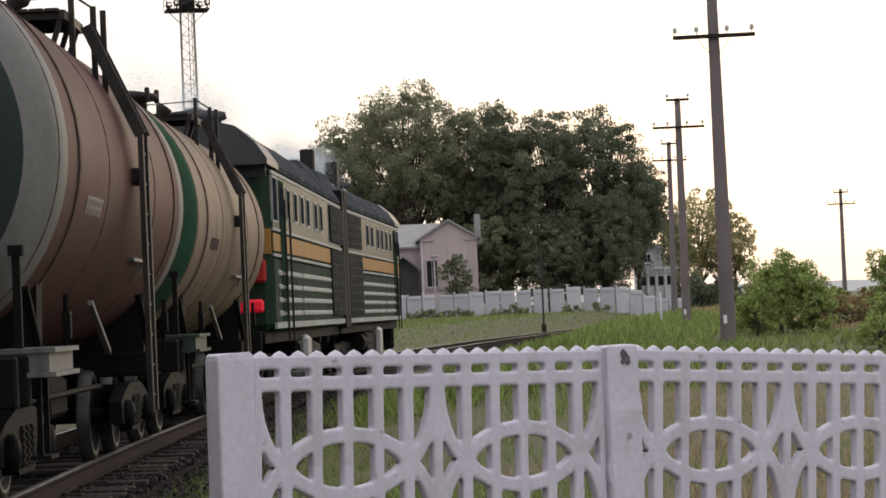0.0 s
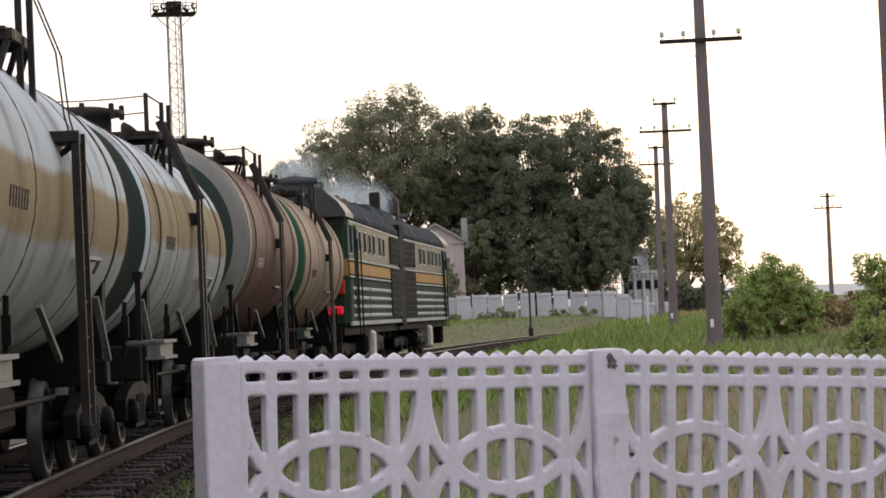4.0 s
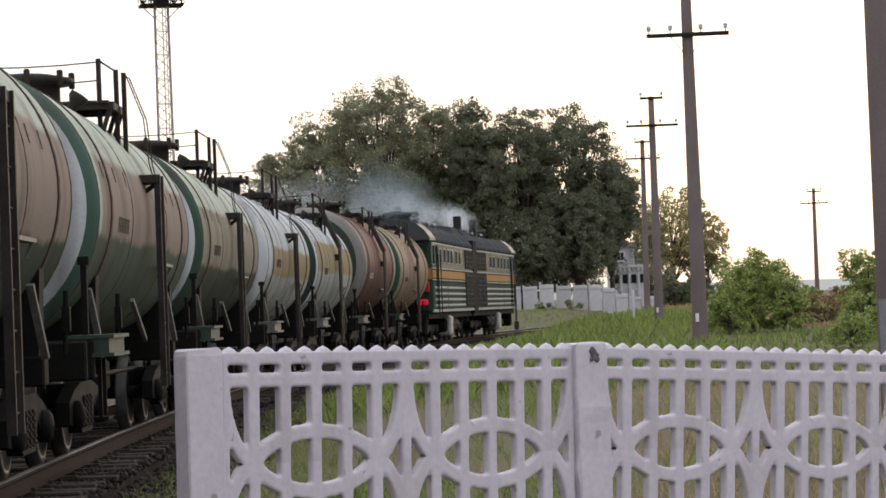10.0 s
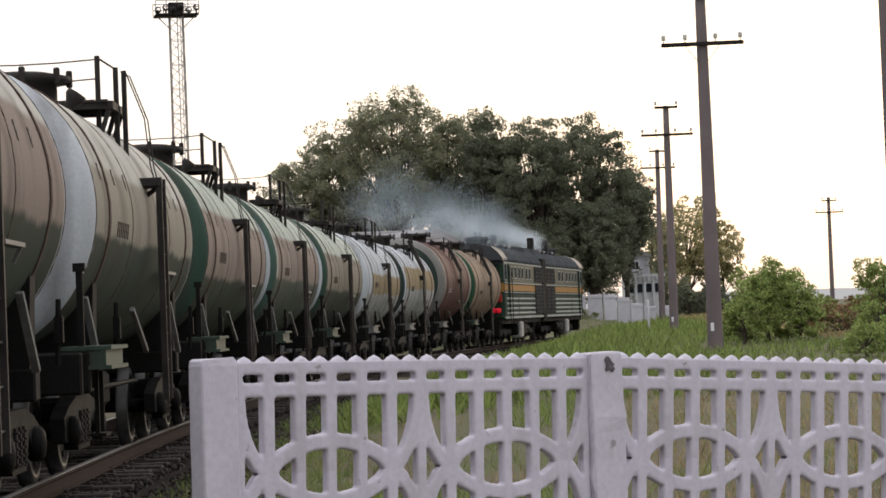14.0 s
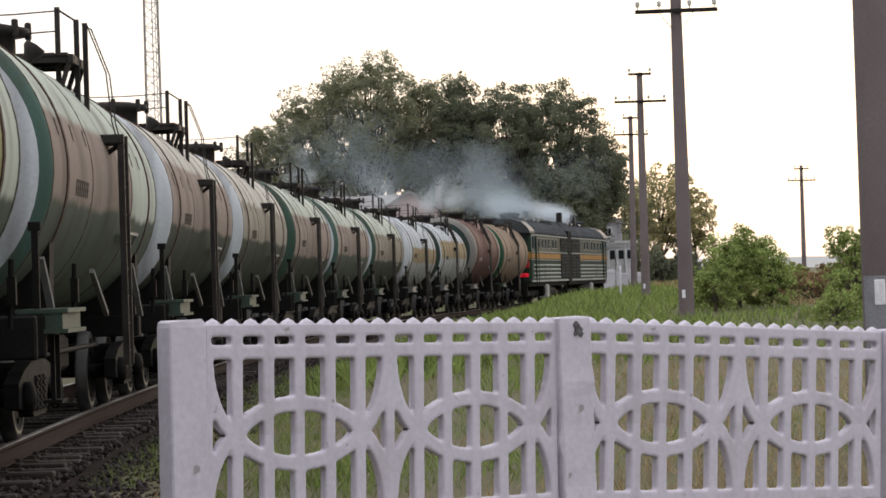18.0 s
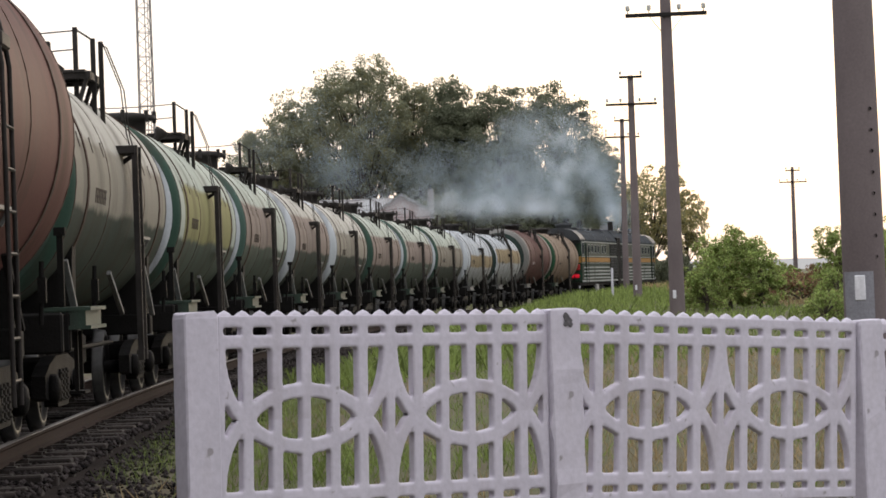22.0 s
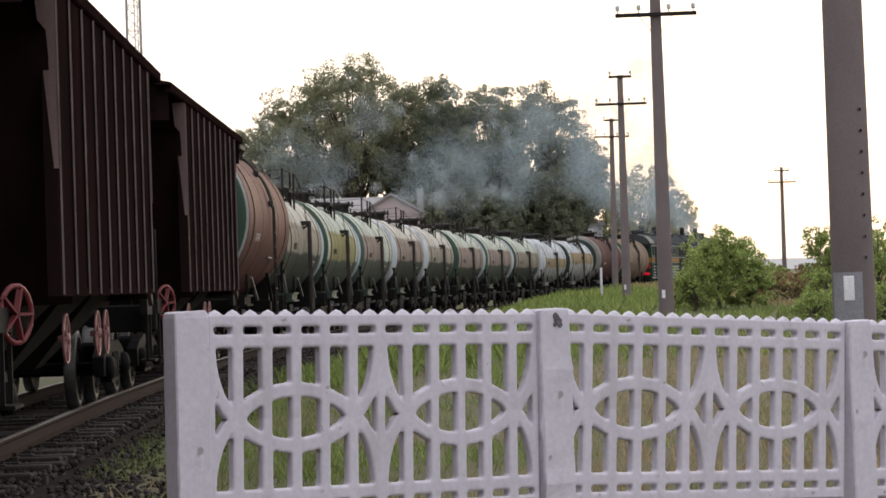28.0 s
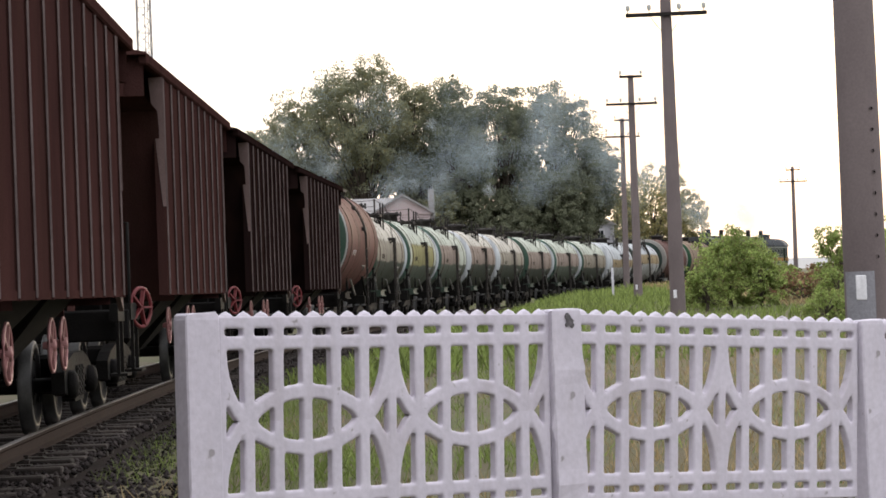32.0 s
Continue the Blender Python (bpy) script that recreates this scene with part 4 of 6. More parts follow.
marker("white_marker", 7.2, 110.0, 1.85, 0.055, "wall_white", "white-painted marker post in the grass", "marker post")
sig = marker("signal_post", 2.9, 150.0, 4.75, 0.06, "iron", "slim dark signal post beside the line", "post")
part("relay_box", Geo().box((0.0, -0.1, 0.55), (0.28, 0.22, 0.5), ch=0.03), M["iron"], sig, "dark relay box")
lamp = marker("yard_lamp", -4.6, 203.0, 6.0, 0.07, "tower", "grey lamp post behind the boundary wall", "lamp post")
part("lamp_head", Geo().box((0, -0.2, 4.95), (0.7, 0.3, 0.16), ch=0.05), M["tower"], lamp)


# ---- trees and bushes ----
def leaf_cloud(points, size, rnd, squash=0.75):
    """Small bent leaf clumps at points; each is one quad of its own."""
    n = len(points)
    P_ = np.array(points)
    rs = np.random.RandomState(rnd.randrange(1 << 30))
    a = rs.normal(size=(n, 3))
    a /= np.linalg.norm(a, axis=1)[:, None]
    b = rs.normal(size=(n, 3))
    b -= (a * b).sum(1)[:, None] * a
    b /= np.linalg.norm(b, axis=1)[:, None]
    s = size * rs.uniform(0.55, 1.35, size=(n, 1))
    c = np.cross(a, b) * 0.25
    v = np.stack([P_ - a * s, P_ + b * s * squash + c * s, P_ + a * s, P_ - b * s * squash + c * s], 1).reshape(-1, 3)
    f = np.arange(4 * n).reshape(-1, 4)
    return v, f


def quads(name, v, f, mats, mi=None):
    me = bpy.data.meshes.new(name)
    me.vertices.add(len(v))
    me.vertices.foreach_set("co", v.astype(np.float32).ravel())
    k = f.shape[1]
    me.loops.add(f.size)
    me.loops.foreach_set("vertex_index", f.astype(np.int32).ravel())
    me.polygons.add(len(f))
    me.polygons.foreach_set("loop_start", np.arange(0, f.size, k, dtype=np.int32))
    me.polygons.foreach_set("loop_total", np.full(len(f), k, dtype=np.int32))
    for m in mats:
        me.materials.append(m)
    if mi is not None:
        me.polygons.foreach_set("material_index", mi.astype(np.int32))
    me.update(calc_edges=True)
    me.validate()
    return me


def tree(x, y, h, w, seed, leaves=9000, low=0.28, leaf=0.26, mats=("leaf", "leaf_warm"), warm=0.12, label="tall dark leafy tree with an uneven crown", name="tree", lobes=26, density=1.0, spire=False, puff=1.0):
    rnd = random.Random(seed)
    rs = np.random.RandomState(seed)
    base = height(x, y)
    ob = thing(name, label, "tree" if name == "tree" else "bush", pose(x, y, base, 0, 0, rnd.uniform(0, 360)), "trees" if name == "tree" else "bushes")
    g = Geo()
    tr = 0.018 * h + 0.03
    sway = [Vector((rnd.uniform(-0.03, 0.03) * h * k / 5, rnd.uniform(-0.03, 0.03) * h * k / 5, h * 0.8 * k / 5 - (0.2 if k == 0 else 0))) for k in range(6)]
    g.tube(sway, tr, 9, r2=tr * 0.25)
    tips = []
    shrub = name == "bush"
    dome = not shrub and not spire
    for i in range(lobes):
        if dome:
            # boughs end near the skin of a rounded dome, some of them deeper in
            ang = rnd.uniform(0, 2 * math.pi)
            up = rnd.uniform(-0.95, 1.0)
            k = rnd.uniform(0.80, 0.90) if i % 6 else rnd.uniform(0.3, 0.7)
            flat = math.sqrt(1 - up * up)
            half = 0.5 * h * (1 - low)
            tip = Vector((0.5 * w * k * flat * math.cos(ang), 0.5 * w * k * flat * math.sin(ang), h * low + half + half * k * up))
            s0 = sway[min(5, max(1, int(tip.z / h * 3.5)))]
            g.tube([s0, (s0 + tip) / 2 + Vector((0, 0, 0.03 * h)), tip], tr * 0.28, 6, r2=tr * 0.06)
            tips.append(tip)
            continue
        k = rnd.uniform(low, 0.9 if shrub else 0.97)
        ang = rnd.uniform(0, 2 * math.pi)
        prof = math.sin(math.pi * min(1, max(0.04, (k - low * 0.7) / (1.06 - low * 0.7))) ** 0.75) if not spire else (1.05 - k)
        if shrub:
            prof = math.sqrt(max(0.0, 1 - k * k * 0.95))
        reach = 0.5 * w * prof * math.sqrt(rnd.uniform(0.25, 1.0))
        tip = Vector((reach * math.cos(ang), reach * math.sin(ang), h * k))
        s0 = sway[min(5, max(1, int(k * 5 * 0.7)))]
        mid = (s0 + tip) / 2 + Vector((0, 0, 0.04 * h))
        g.tube([s0, mid, tip], tr * 0.28, 6, r2=tr * 0.06)
        tips.append(tip)
    part("trunk", g, M["bark"], ob)
    pts = []
    per = int(leaves * density / lobes)
    for tip in tips:
        r = w * (rnd.uniform(0.07, 0.16) if shrub else rnd.uniform(0.075, 0.165) * puff)
        subs = [tip + Vector(np.clip(rs.normal(size=3), -1.3, 1.3)) * r * (0.80 if dome else 0.7) for _ in range(7)]
        for sb in subs:
            q = rs.normal(size=(per // 7, 3))
            q *= (r * 0.5 * rs.uniform(0.2, 1.0, size=(len(q), 1)) ** 0.4) / np.linalg.norm(q, axis=1)[:, None]
            q[:, 2] *= 0.8
            pts.append(q + np.array(sb))
    pts = np.concatenate(pts)
    pts = pts[pts[:, 2] > 0.1]
    v, f = leaf_cloud(pts, leaf, rnd)
    mi = (rs.uniform(size=len(f)) < warm).astype(np.int32)
    me = quads("crown", v, f, [M[m] for m in mats], mi)
    part("crown", me, None, ob, "ragged leafy crown")
    return ob


TREES = [
    (-15.4, 238, 15.6, 9.4, 0.36), (-11.6, 240, 19.4, 9.6, 0.38), (-7.4, 236, 21.2, 10.2, 0.40), (-3.0, 239, 19.4, 8.6, 0.40), (-18.2, 243, 11.5, 5.6, 0.35),
    (5.4, 234, 18.4, 8.8, 0.08), (10.2, 236, 18.4, 9.8, 0.06), (13.7, 238, 13.6, 6.0, 0.42),
    (1.6, 234, 17.2, 6.4, 0.08), (-1.6, 238, 14.0, 6.4, 0.14), (10.2, 232, 10.5, 6.0, 0.04), (5.5, 231, 8.5, 7.0, 0.03), (-0.6, 232, 9.0, 5.6, 0.02),
]
for i, (x, y, h, w, low) in enumerate(TREES):
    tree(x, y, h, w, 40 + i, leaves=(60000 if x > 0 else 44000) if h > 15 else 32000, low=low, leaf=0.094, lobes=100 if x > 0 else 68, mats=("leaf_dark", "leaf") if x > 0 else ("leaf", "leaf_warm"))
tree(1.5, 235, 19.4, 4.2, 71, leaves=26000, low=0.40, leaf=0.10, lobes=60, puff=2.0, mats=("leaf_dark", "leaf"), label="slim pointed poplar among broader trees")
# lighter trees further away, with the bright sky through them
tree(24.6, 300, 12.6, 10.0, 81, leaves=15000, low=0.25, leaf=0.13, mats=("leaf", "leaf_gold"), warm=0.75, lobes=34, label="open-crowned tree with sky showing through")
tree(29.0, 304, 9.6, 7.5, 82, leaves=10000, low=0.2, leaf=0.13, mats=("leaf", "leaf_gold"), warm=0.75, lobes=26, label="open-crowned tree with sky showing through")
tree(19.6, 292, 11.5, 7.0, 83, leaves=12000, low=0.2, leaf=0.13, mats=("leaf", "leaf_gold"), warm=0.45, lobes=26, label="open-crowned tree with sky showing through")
for i, (x, y, h, w) in enumerate([(18.3, 224, 3.6, 3.0), (20.2, 226, 3.9, 3.2), (22.4, 229, 3.0, 3.0)]):
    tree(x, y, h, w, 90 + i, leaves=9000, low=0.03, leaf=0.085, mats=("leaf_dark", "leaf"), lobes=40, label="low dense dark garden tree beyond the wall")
tree(20.5, 288, 4.5, 7.0, 84, leaves=4000, low=0.05, leaf=0.20, lobes=24, label="low dark tree behind the line")

# bushes on the waste ground
BUSHES = [(8.4, 75, 2.30, 2.9, 13000), (7.5, 73, 1.5, 1.3, 3600), (9.2, 74, 1.55, 1.2, 3600), (9.8, 62, 2.15, 2.0, 8000), (9.3, 60, 1.2, 1.1, 3000), (11.6, 66, 2.5, 2.2, 6000),
          (8.4, 56, 0.75, 1.1, 2000), (9.6, 54, 0.9, 1.2, 2400)]
for i, (x, y, h, w, n) in enumerate(BUSHES):
    tree(x, y, h, w, 120 + i, leaves=2 * n, low=0.0, leaf=0.030 * (y / 65), mats=("leaf_bush", "leaf_warm"), warm=0.15, lobes=44, name="bush", label="bright green leafy bush in rough grass")
for i, (x, y, h, w) in enumerate([(11.2, 80, 0.95, 1.8), (12.2, 82, 1.2, 1.6)]):
    tree(x, y, h, w, 140 + i, leaves=3000, low=0.0, leaf=0.05, mats=("leaf_red", "leaf_bush"), warm=0.25, lobes=30, name="bush", label="russet dry brush among green bushes")
for i, (x, y, h, w) in enumerate([(23.9, 178, 0.9, 2.0), (30, 185, 2.4, 5), (33, 190, 2.8, 5)]):
    tree(x, y, h, w, 150 + i, leaves=2600, low=0.05, leaf=0.14, mats=("leaf_bush", "leaf_warm"), warm=0.3, lobes=22, name="bush", label="scrubby bush on waste ground")
tree(-3.1, 213.2, 5.2, 2.9, 165, leaves=3200, low=0.25, leaf=0.10, mats=("leaf", "leaf_dark"), warm=0.4, lobes=26, label="small leafy tree before the pink house")
# shrubs at the foot of the boundary wall
for i, x in enumerate((-6.5, -5.2, -3.6, -2.4, 0.6, 2.0, 6.4, 8.4)):
    tree(x, 203.2, 0.45 + 0.15 * (i % 3), 1.7, 170 + i, leaves=500, low=0.05, leaf=0.13, mats=("leaf", "leaf_bush"), warm=0.15, lobes=9, name="bush", label="small dark shrub at the foot of the wall")


def blades(name, material, places, size, seed, label, width=0.09):
    rs = np.random.RandomState(seed)
    n = len(places)
    b = np.array(places)
    ang = rs.uniform(0, 2 * math.pi, n)
    h = size * rs.uniform(0.5, 1.25, n) * np.array([max(0.35, q[3]) for q in places])
    w = width * h * np.array([q[4] for q in places])
    lean = rs.normal(size=(n, 2)) * 0.5
    p = b[:, :3]
    d = np.stack([np.cos(ang), np.sin(ang), np.zeros(n)], 1)
    v0, v1 = p - d * w[:, None], p + d * w[:, None]
    top = p + np.stack([lean[:, 0] * h, lean[:, 1] * h, h], 1)
    f = np.arange(4 * n).reshape(-1, 4)
    v = np.stack([v0, v1, top + d * w[:, None] * 0.12, top - d * w[:, None] * 0.12], 1).reshape(-1, 3)
    tagged(new(name, quads(name, v, f, [M[material]])), label, "grass", kind="stuff")


def build_grass():
    rnd = random.Random(11)
    near, tall, dry = [], [], []
    # near ground behind and beside the fence, seen through its openings
    for _ in range(34000):
        y = 17 + 31 * rnd.random() ** 1.2
        x = rnd.uniform(-0.22, 0.22) * y
        d, s = from_track(x, y)
        if d < 1.9 + rnd.random() * 1.0:
            continue
        q = noise.noise(Vector((x * 0.5, y * 0.35, 0)))
        if x > 0.05 * y and rnd.random() < 0.75:
            dry.append((x, y, height(x, y) - 0.02, 0.4, 0.6))
            continue
        if q < -0.18 + 0.1 * rnd.random():
            if rnd.random() < 0.4:
                dry.append((x, y, height(x, y) - 0.02, 0.4, 0.6))
            continue
        near.append((x, y, height(x, y) - 0.02, 0.7 + q, 0.75))
    # a thin verge beside the ballast
    for _ in range(16000):
        p_, th = on_track(rnd.uniform(23, 55), 1.55 + 2.2 * rnd.random() ** 0.7)
        if noise.noise(Vector((p_.x * 0.9, p_.y * 0.6, 9))) > -0.22:
            near.append((p_.x, p_.y, height(p_.x, p_.y) - 0.02, 0.6, 0.45))
    # rank grass further along the right of the line
    for _ in range(52000):
        y = 40 + 135 * rnd.random() ** 0.9
        x = rnd.uniform(-0.10, 0.21) * y
        d, s = from_track(x, y)
        if d < 2.2 + rnd.random() * 1.0:
            continue
        q = noise.noise(Vector((x * 0.22, y * 0.12, 5)))
        k = lerp(d, (2.2, 4.5, 9.0, 16.0), (0.7, 1.25, 1.0, 0.7))
        if x > 8.5 + 0.02 * y and q > -0.05 and rnd.random() < 0.8:
            dry.append((x, y, height(x, y) - 0.02, 0.9 * k, 2.0))
        else:
            tall.append((x, y, height(x, y) - 0.02, k * (0.85 + 0.6 * q), 1.5))
    # a sparse pale verge far off
    for _ in range(34000):
        y = 100 + 105 * rnd.random()
        x = rnd.uniform(-0.09, 0.13) * y
        if abs(from_track(x, y)[0]) > 2.5:
            tall.append((x, y, height(x, y) - 0.02, 0.55, 2.2))
    blades("near_grass", "grass", near, 0.17, 1, "fresh green grass on rough ground behind the fence", 0.075)
    blades("tall_grass", "grass", tall, 0.30, 2, "tall rank green grass beside the railway", 0.075)
    blades("dry_grass", "straw", dry, 0.34, 3, "dry straw-coloured grass on waste ground", 0.08)


build_grass()


# ---- the train; each vehicle stands along +y with its near side at +x, rail level at z 0 ----
def wheel_mesh():
    g = Geo()
    for s in (-1, 1):
        prof = [(0.645, 0.10), (0.645, 0.17), (0.67, 0.20), (0.67, 0.36), (0.655, 0.40), (0.645, 0.505), (0.665, 0.510), (0.69, 0.485), (0.775, 0.475), (0.785, 0.40), (0.75, 0.37), (0.735, 0.22), (0.76, 0.16), (0.76, 0.10)]
        g.lathe([(s * y, r) for y, r in prof], 22, "x", (0, 0, 0), pick=lambda i, k: 1 if 5 <= i <= 8 else 0)
    g.lathe([(-1.06, 0.0), (-1.06, 0.075), (-0.6, 0.08), (0.6, 0.08), (1.06, 0.075), (1.06, 0.0)], 10, "x")
    for s in (-1, 1):
        # three bolts and a chalk line on the wheel's face
        for k in range(3):
            a = 2.1 * k
            g.box((s * 0.765, 0.3 * math.cos(a), 0.3 * math.sin(a)), (0.02, 0.05, 0.05))
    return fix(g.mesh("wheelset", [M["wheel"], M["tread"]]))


WHEEL = wheel_mesh()


def bogie_frame_mesh():
    g = Geo()
    for s in (-1, 1):
        x0, x1 = s * 0.98, s * 1.12
        out = [(-1.28, 0.62), (-1.28, 0.40), (-0.92, 0.36), (-0.62, 0.56), (-0.40, 0.28), (0.40, 0.28), (0.62, 0.56), (0.92, 0.36), (1.28, 0.40), (1.28, 0.62), (0.95, 0.72), (0.45, 0.80), (-0.45, 0.80), (-0.95, 0.72)]
        g.prism(out, min(x0, x1), max(x0, x1), "x")
        for y in (-0.925, 0.925):
            g.lathe([(0, 0.0), (0, 0.15), (0.10, 0.15), (0.13, 0.11), (0.15, 0.0)] if s > 0 else [(0, 0.0), (0, 0.15), (-0.10, 0.15), (-0.13, 0.11), (-0.15, 0.0)], 10, "x", (s * 1.08, y, 0.478))
        for y in (-0.24, 0, 0.24):
            g.tube([(s * 1.06, y, 0.33), (s * 1.06, y, 0.66)], 0.09, 8)
            for k in range(5):
                g.tube([(s * 1.06, y, 0.35 + 0.065 * k), (s * 1.06, y, 0.37 + 0.065 * k)], 0.105, 8)
    g.box((0, 0, 0.66), (2.2, 0.42, 0.24), ch=0.04)
    g.bar((-0.9, -0.55, 0.42), (0.9, -0.55, 0.42), 0.08)
    g.bar((-0.9, 0.55, 0.42), (0.9, 0.55, 0.42), 0.08)
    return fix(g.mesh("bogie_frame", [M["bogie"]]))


BOGIE = bogie_frame_mesh()
WHEELSETS = []


def bogie(parent, y, axles=(-0.925, 0.925)):
    b = part("bogie", BOGIE, None, parent, "oily cast bogie", at=pose(0, y, 0))
    for a in axles:
        WHEELSETS.append(part("wheelset", WHEEL, None, b, "steel wheelset with bright treads", at=pose(0, a, 0.478)))


def coupler(parent, y, s):
    g = Geo().box((0, y - s * 0.25, 0.98), (0.22, 0.62, 0.22), ch=0.03)
    g.box((0.06, y - s * 0.02, 0.98), (0.42, 0.18, 0.34), ch=0.06)
    g.box((-0.14, y + s * 0.09, 0.98), (0.12, 0.2, 0.30), ch=0.04)
    g.tube([(0.35, y - s * 0.45, 0.95), (0.38, y - s * 0.1, 0.66), (0.3, y + s * 0.05, 0.62), (0.2, y + s * 0.12, 0.75)], 0.03, 6)
    part("coupler", g, M["bogie"], parent)


def body_paint(upper, band, lower, z0, z1, y0, y1):
    """Body paint of a tank: plain, or three tones in worn bands, the upper one lightened for sky sheen."""
    if upper == lower:
        return PAINT[upper]
    c = [BODY[k] for k in (upper, band, lower)]
    return mat("tank_banded_paint", c[0], tuple(x * 0.74 for x in c[0]), 0.9, 0.72, spec=0.010, bump=0.06, fine=25, streak=0.75, dirt=(0.055, 0.043, 0.035), dirt_amount=0.5, bands=(c[1], c[2], z0, z1, y0, y1))


def tank_shell(r, half, zc, scheme, dish=0.42, seg=56, ring=0.0, lip=3):
    """scheme: cap, rim, upper, band, lower paints; band limits in z and y."""
    cap, rim, upper, band, lower, z0, z1, y0, y1 = scheme[:9]
    ends = [(dish * (1 - q * q) ** 0.5 if q < 1 else 0, q) for q in (0, 0.3, 0.55, 0.74, 0.86, 0.93, 0.975)]
    ys = sorted(set([-half, half] + [round(-half + 2 * half * i / 26, 3) for i in range(27)] + ([-half + ring, half - ring] if ring else [])))
    ys = [y for y in ys if -half <= y <= half]
    prof = [(-half - d * 1.0, r * q) for d, q in ends] + [(y, r) for y in ys] + [(half + d, r * q) for d, q in ends[::-1]]
    ne = len(ends)

    def pick(i, k):
        y = (prof[i][0] + prof[i + 1][0]) / 2
        inner = ne - lip
        if i < inner or i >= len(prof) - inner - 1:
            return 0
        if i < ne or i >= len(prof) - ne - 1 or (ring and abs(y) > half - ring):
            return 1
        return 2
    g = Geo().lathe(prof, seg, "y", (0, 0, zc), pick=pick)
    return g, [PAINT[cap], PAINT[rim], body_paint(upper, band, lower, z0, z1, y0, y1)]


def rings(parent, ys, r, zc, w=0.07, t=0.012, material="seam", name="strap"):
    for y in ys:
        g = Geo().lathe([(y - w / 2, r - 0.004), (y - w / 2, r + t), (y + w / 2, r + t), (y + w / 2, r - 0.004)], 48, "y", (0, 0, zc), smooth=False)
        part(name, g, M[material], parent)


def straight_ladder(parent, y, s, z0=0.62, z1=3.22, x=1.66, w=0.40, material="ladder"):
    g = Geo()
    for d in (-w / 2, w / 2):
        g.box((s * x, y + d, (z0 + z1) / 2), (0.07, 0.05, z1 - z0))
    n = int((z1 - z0) / 0.3)
    for i in range(n):
        g.tube([(s * x, y - w / 2, z0 + 0.15 + 0.3 * i), (s * x, y + w / 2, z0 + 0.15 + 0.3 * i)], 0.012, 5, caps=False)
    part("ladder", g, M[material], parent, "sooty steel ladder")
    b = Geo().box((s * (x - 0.21), y, z1 - 0.05), (0.44, 0.52, 0.10), ch=0.01)
    b.bar((s * (x - 0.40), y, z1 - 0.35), (s * x, y, z1 - 0.08), 0.05)
    part("ladder_step", b, M[material], parent)


def bent_ladder(parent, y, s, material="ladder", out=0.0, up=0.0):
    """A flat-barred ladder that bends over the tank's shoulder."""
    g = Geo()
    for d in (-0.2, 0.2):
        a, b, c = Vector((s * (1.18 + out), y + d, 4.42 + up)), Vector((s * (1.66 + out), y + d, 3.36 + up)), Vector((s * (1.66 + out), y + d, 0.6))
        g.bar(a, b, 0.05, 0.11)
        g.bar(b, c, 0.05, 0.11)
    for i in range(13):
        z = 0.75 + 0.29 * i
        x = 1.66 + out - max(0.0, z - 3.36 - up) * 0.453
        g.tube([(s * x, y - 0.2, z), (s * x, y + 0.2, z)], 0.014, 5, caps=False)
    part("ladder", g, M[material], parent, "bent dark steel ladder")
    part("bracket", Geo().box((s * (1.56 + out), y, 2.85), (0.16, 0.34, 0.16), ch=0.02), M[material], parent)


def shell_ladder(parent, y, s, r, zc, material="ladder"):
    """A thin ladder that follows the shell from the hatch round to its side, and then hangs straight down."""
    arc = [radians(78 - 6 * k) for k in range(13)]
    line = [(s * (r + 0.07) * math.cos(a), zc + (r + 0.07) * math.sin(a)) for a in arc] + [(s * (r + 0.07), 0.62)]
    g = Geo()
    for d in (-0.2, 0.2):
        g.tube([(x, y + d, z) for x, z in line], 0.02, 6)
    for x, z in line[1:-1:2] + [(s * (r + 0.07), 0.8 + 0.3 * k) for k in range(7)]:
        g.tube([(x, y - 0.2, z), (x, y + 0.2, z)], 0.014, 5)
    part("ladder", g, M[material], parent, "thin dark ladder bent round the shell")
    for a in (arc[3], arc[7], arc[11]):
        part("bracket", Geo().box((s * (r + 0.05) * math.cos(a), y, zc + (r + 0.05) * math.sin(a)), (0.12, 0.46, 0.12), ch=0.02), M[material], parent)


